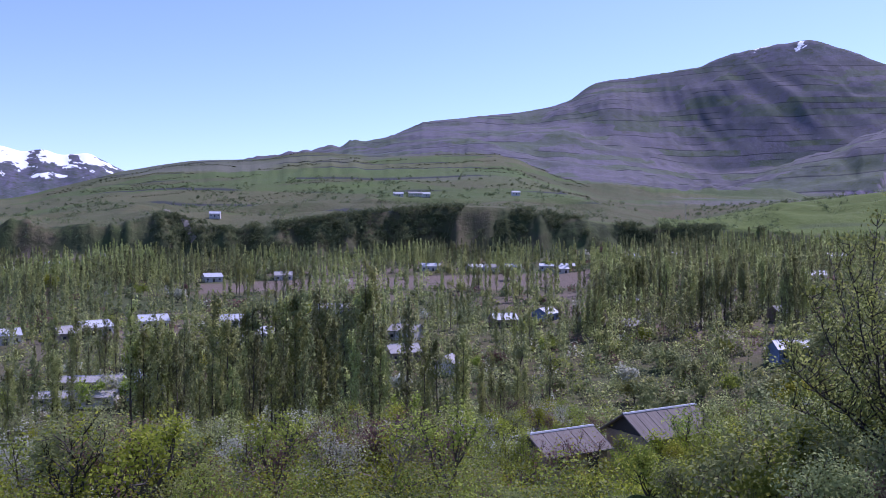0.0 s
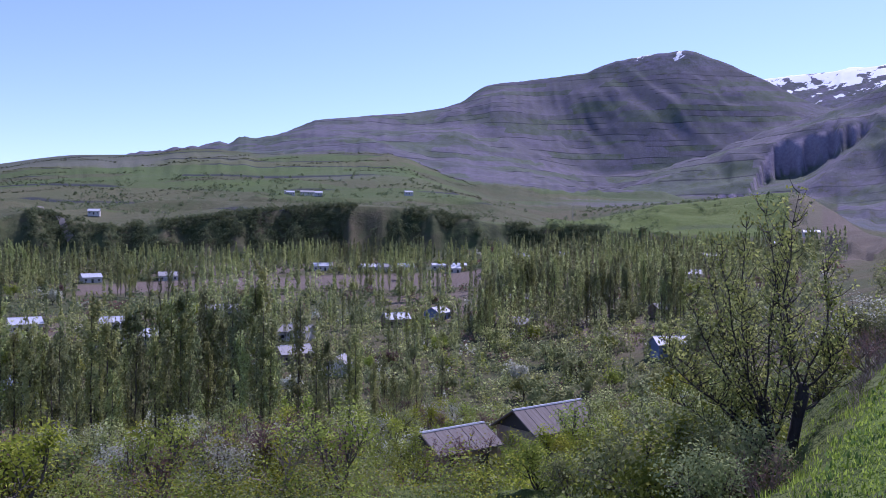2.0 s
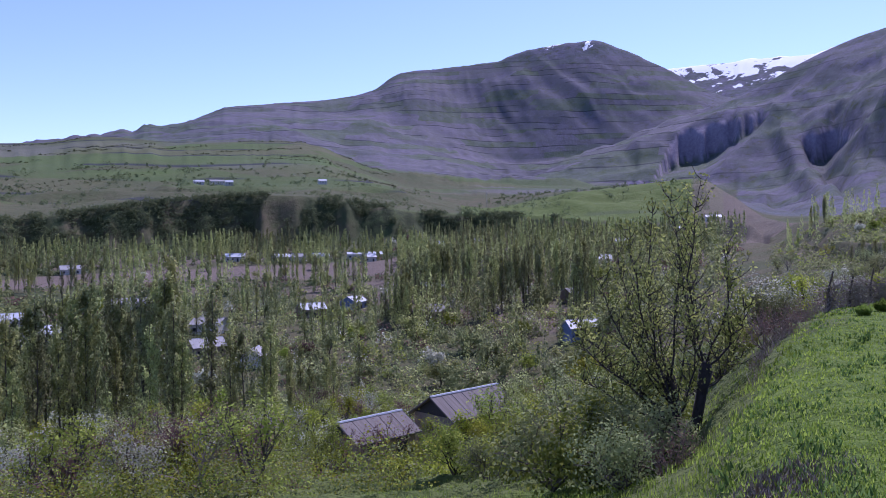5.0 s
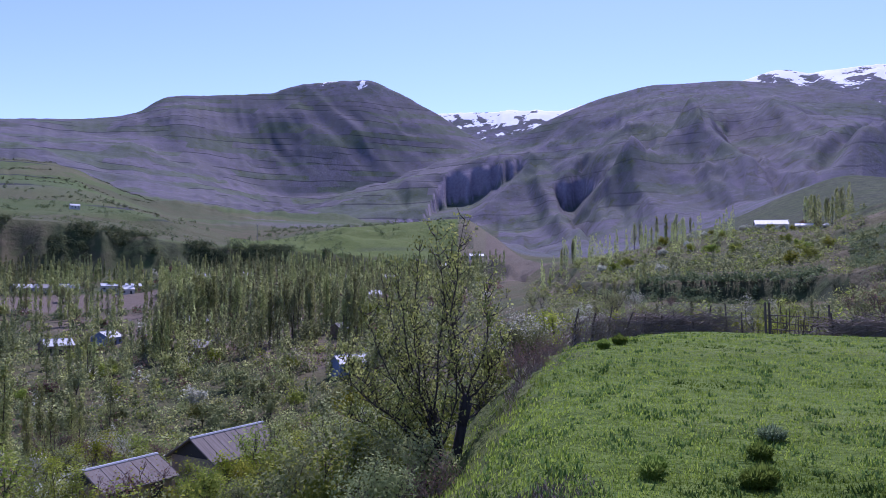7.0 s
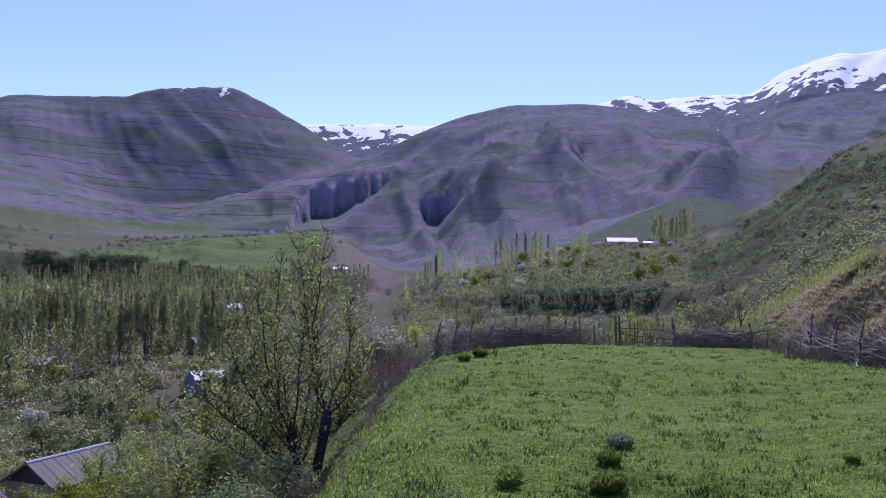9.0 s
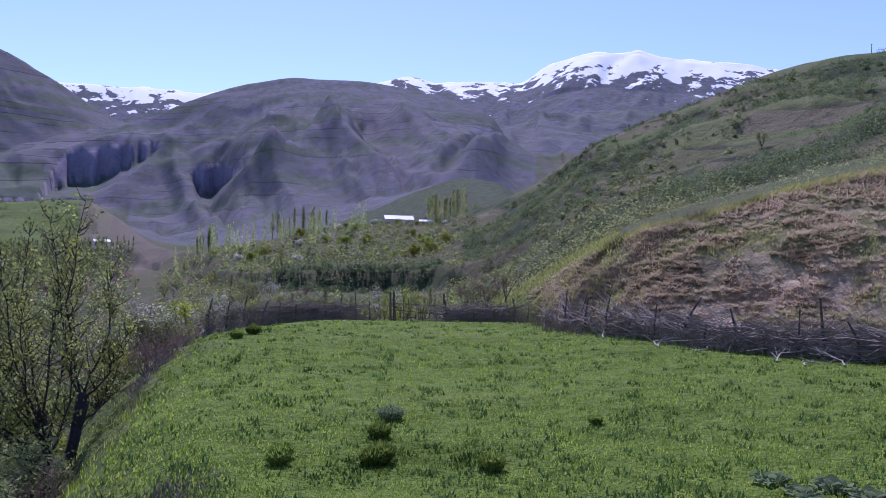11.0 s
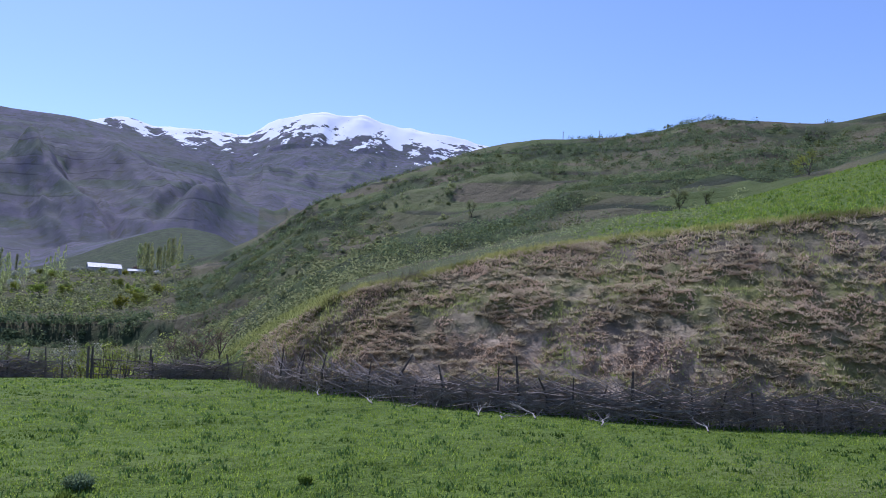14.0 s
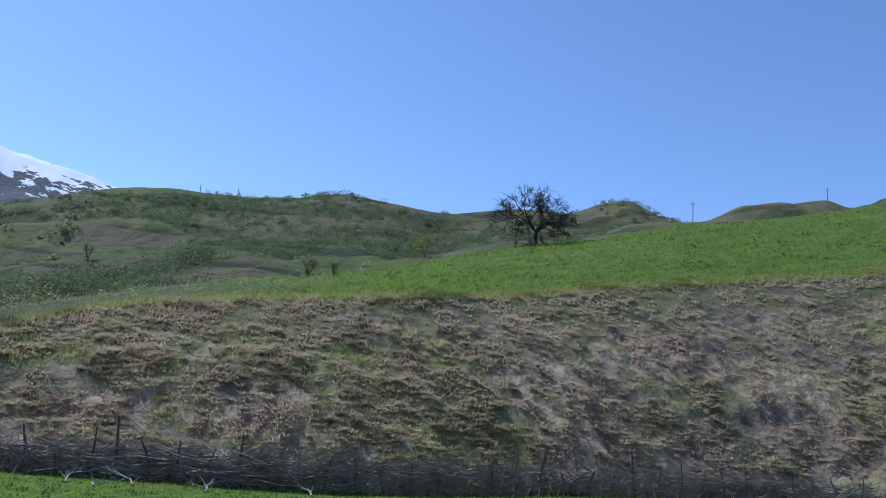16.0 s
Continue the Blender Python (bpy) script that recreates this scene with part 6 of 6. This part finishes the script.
FAR_HOUSES = [
    (24.9, 380, 9, 6, 10, TIN, WHITE_WALL), (-28.8, 260, 8, 6, 10, TIN, WHITE_WALL), (-16.1, 430, 9, 6, 15, TIN, WHITE_WALL), (-11.3, 430, 9, 6, 5, SLATE, WHITE_WALL),
    (8.1, 470, 20, 8, 5, TIN, WHITE_WALL), (8.4, 448, 7, 6, 20, TIN, WHITE_WALL), (5.0, 465, 9, 6, 8, TIN, WHITE_WALL), (2.3, 462, 9, 6, 30, TIN, WHITE_WALL), (3.5, 462, 8, 6, -10, SLATE, WHITE_WALL), (-0.9, 470, 11, 6, 5, TIN, WHITE_WALL),
    (16.2, 500, 9, 6, 10, TIN, WHITE_WALL), (13.5, 490, 10, 6, 5, TIN, WHITE_WALL), (22.5, 500, 10, 6, 5, TIN, WHITE_WALL), (26.2, 500, 10, 7, 10, TIN, WHITE_WALL),
    (28.4, 520, 9, 7, 5, TIN, WHITE_WALL), (32.4, 640, 11, 7, 8, TIN, WHITE_WALL), (30.2, 640, 11, 7, 15, TIN, WHITE_WALL), (-28.3, 540, 9, 6, 10, TIN, WHITE_WALL), (-26.0, 560, 9, 6, 10, TIN, WHITE_WALL), (-22.5, 580, 10, 6, 5, TIN, WHITE_WALL)]
for az, r, ln, wd, turn, roof, wall in NEAR_HOUSES + FAR_HOUSES:
    colour = {"bright_sheet_roof": "bright sheet-metal", "grey_sheet_roof": "grey sheet", "red_clay_roof": "reddish"}[roof.name]
    wl = {"whitewashed_wall": "white", "clay_wall": "clay", "bluish_wall": "blue"}[wall.name]
    gable_house(f"village house with {wl} walls and a {colour} roof", az, r, ln, wd, 2.9, 1.7 if ln < 14 else 1.2, turn - az, roof, wall)
# white houses on the ridge, and huts on the far terrace
gable_house("white house with a bright roof on the ridge", 52.3, 322, 11, 8, 3.0, 1.7, 5 - 51, TIN, WHITE_WALL, 0.3, lift=-0.7)
gable_house("long white outbuilding with a bright roof on the ridge", 54.8, 322, 11, 5, 2.4, 0.8, -2 - 51, TIN, WHITE_WALL, 0.3, lift=-0.7)
for az, r, ln, mat in ((-8.6, 860, 9, TIN), (-15.9, 720, 9, TIN), (-3.2, 980, 12, TIN), (-2.0, 980, 16, SLATE), (5.2, 990, 10, TIN), (-1.2, 960, 9, TIN)):
    gable_house("small pale hut on the far terrace", az, r, ln, 7, 3.0, 1.8, 8, mat, WHITE_WALL, 0.3, "hut", "hut", lift=1.5)


# ---- poles and wires' posts ----
CONCRETE = surface("pole_concrete", (0.42, 0.40, 0.37), (0.36, 0.34, 0.31), 3, 0.9)
for az, r, h, lab in ((16.9, 880, 20, "tall pale pylon on the far terrace"), (83.6, 254, 2.6, "thin power pole on the hill's skyline"), (86.2, 250, 2.4, "thin power pole on the hill's skyline"), (119.0, 88, 3.2, "thin wooden pole above the upper meadow"),
                      (127.6, 250, 4, "thin power pole on the hill's skyline"), (123, 90, 2, "thin wooden pole above the upper meadow")):
    ob = thing("power_pole", lab, "pole", "power poles")
    rad = 0.0004 * r + 0.03
    link_part("shaft", mesh_of("shaft", *tubes([((0, 0, -0.5), (0, 0, h), rad, rad * 0.7)], 6), CONCRETE), ob)
    link_part("crossarm", mesh_of("crossarm", *box(0, 0, h * 0.93, h * 0.16, rad, rad), CONCRETE), ob)
    ob.matrix_basis = Matrix.LocRotScale(at(az, r), Euler((0, 0, radians(-az))), None)


# ---- the dirt road winding up the far slope ----
def road_strip(points, width):
    verts, faces = [], []
    pts = []
    for (a0, r0), (a1, r1) in zip(points, points[1:]):
        for k in range(24):
            pts.append((a0 + (a1 - a0) * k / 24, r0 + (r1 - r0) * k / 24))
    pos = [at(a, r, 0.5) for a, r in pts]
    for i, p in enumerate(pos):
        d = (pos[min(i + 1, len(pos) - 1)] - pos[max(i - 1, 0)])
        side = Vector((-d.y, d.x, 0)).normalized() * width / 2
        for q in (p - side, p + side):
            verts.append(Vector((q.x, q.y, height(q.x, q.y) + 0.45)))
        if i:
            k = 2 * i
            faces.append((k - 2, k - 1, k + 1, k))
    n = len(verts)
    verts += [v - Vector((0, 0, 3)) for v in verts]
    faces += [(a + n, b + n, c + n, d + n)[::-1] for a, b, c, d in list(faces)]
    for i in range(0, n - 2, 2):
        faces += [(i, i + 2, i + 2 + n, i + n), (i + 1, i + 1 + n, i + 3 + n, i + 3)]
    return mesh_of("road", verts, faces, ROAD)


ROAD = surface("dusty_track", (0.27, 0.24, 0.20), (0.22, 0.19, 0.16), 0.2, 0.95)
tagged(new("road", road_strip([(-17.3, 640), (-17.8, 665), (-18.4, 690), (-19.0, 720), (-19.1, 760), (-18.2, 800)], 4.0)), "pale dirt road winding up the far slope", "road", kind="structure")


# bushes that half hide the barn, and blossom round the white house
for i, az, r, k in ((0, 13.0, 52, 0.66), (1, 14.4, 51, 0.74), (1, 15.9, 51, 0.84), (0, 17.4, 52, 0.95), (5, 18.8, 55, 0.95), (1, 16.6, 48, 0.7), (1, 11.2, 48, 0.5), (4, 9.6, 50, 0.8), (4, 7.2, 49, 0.62), (1, 6.2, 47, 0.5), (0, 5.8, 46, 0.55), (3, 4.6, 56, 0.8), (3, 7.0, 66, 0.8), (3, 10.5, 70, 0.85), (0, 19.6, 58, 0.8), (1, 13.2, 45, 0.5), (1, 16.4, 46, 0.55),
                    (0, 18.4, 47, 0.6), (2, 20.5, 44, 0.7), (1, 21.5, 38, 0.6), (0, 22.5, 50, 0.8), (2, 24.0, 42, 0.75), (0, 26, 38, 0.6)):
    put_copy(hill_kinds[i][0], az, r, k, az * 1.7, 0.1)
for i, az, r, k in ((3, 50.6, 312, 0.7), (3, 51.4, 306, 0.6), (0, 52.3, 308, 0.6), (3, 53.0, 309, 0.6), (1, 53.6, 310, 0.5), (3, 54.6, 311, 0.6), (3, 53.2, 332, 0.9), (4, 54.2, 334, 0.9), (3, 49.6, 318, 0.6), (2, 55.2, 312, 0.8), (0, 48.6, 315, 0.6), (3, 47.2, 318, 0.7), (1, 50.0, 295, 0.5), (3, 52.6, 290, 0.5)):
    put_copy(far_kinds[i][0], az, r, k, az * 1.7, 0.1)
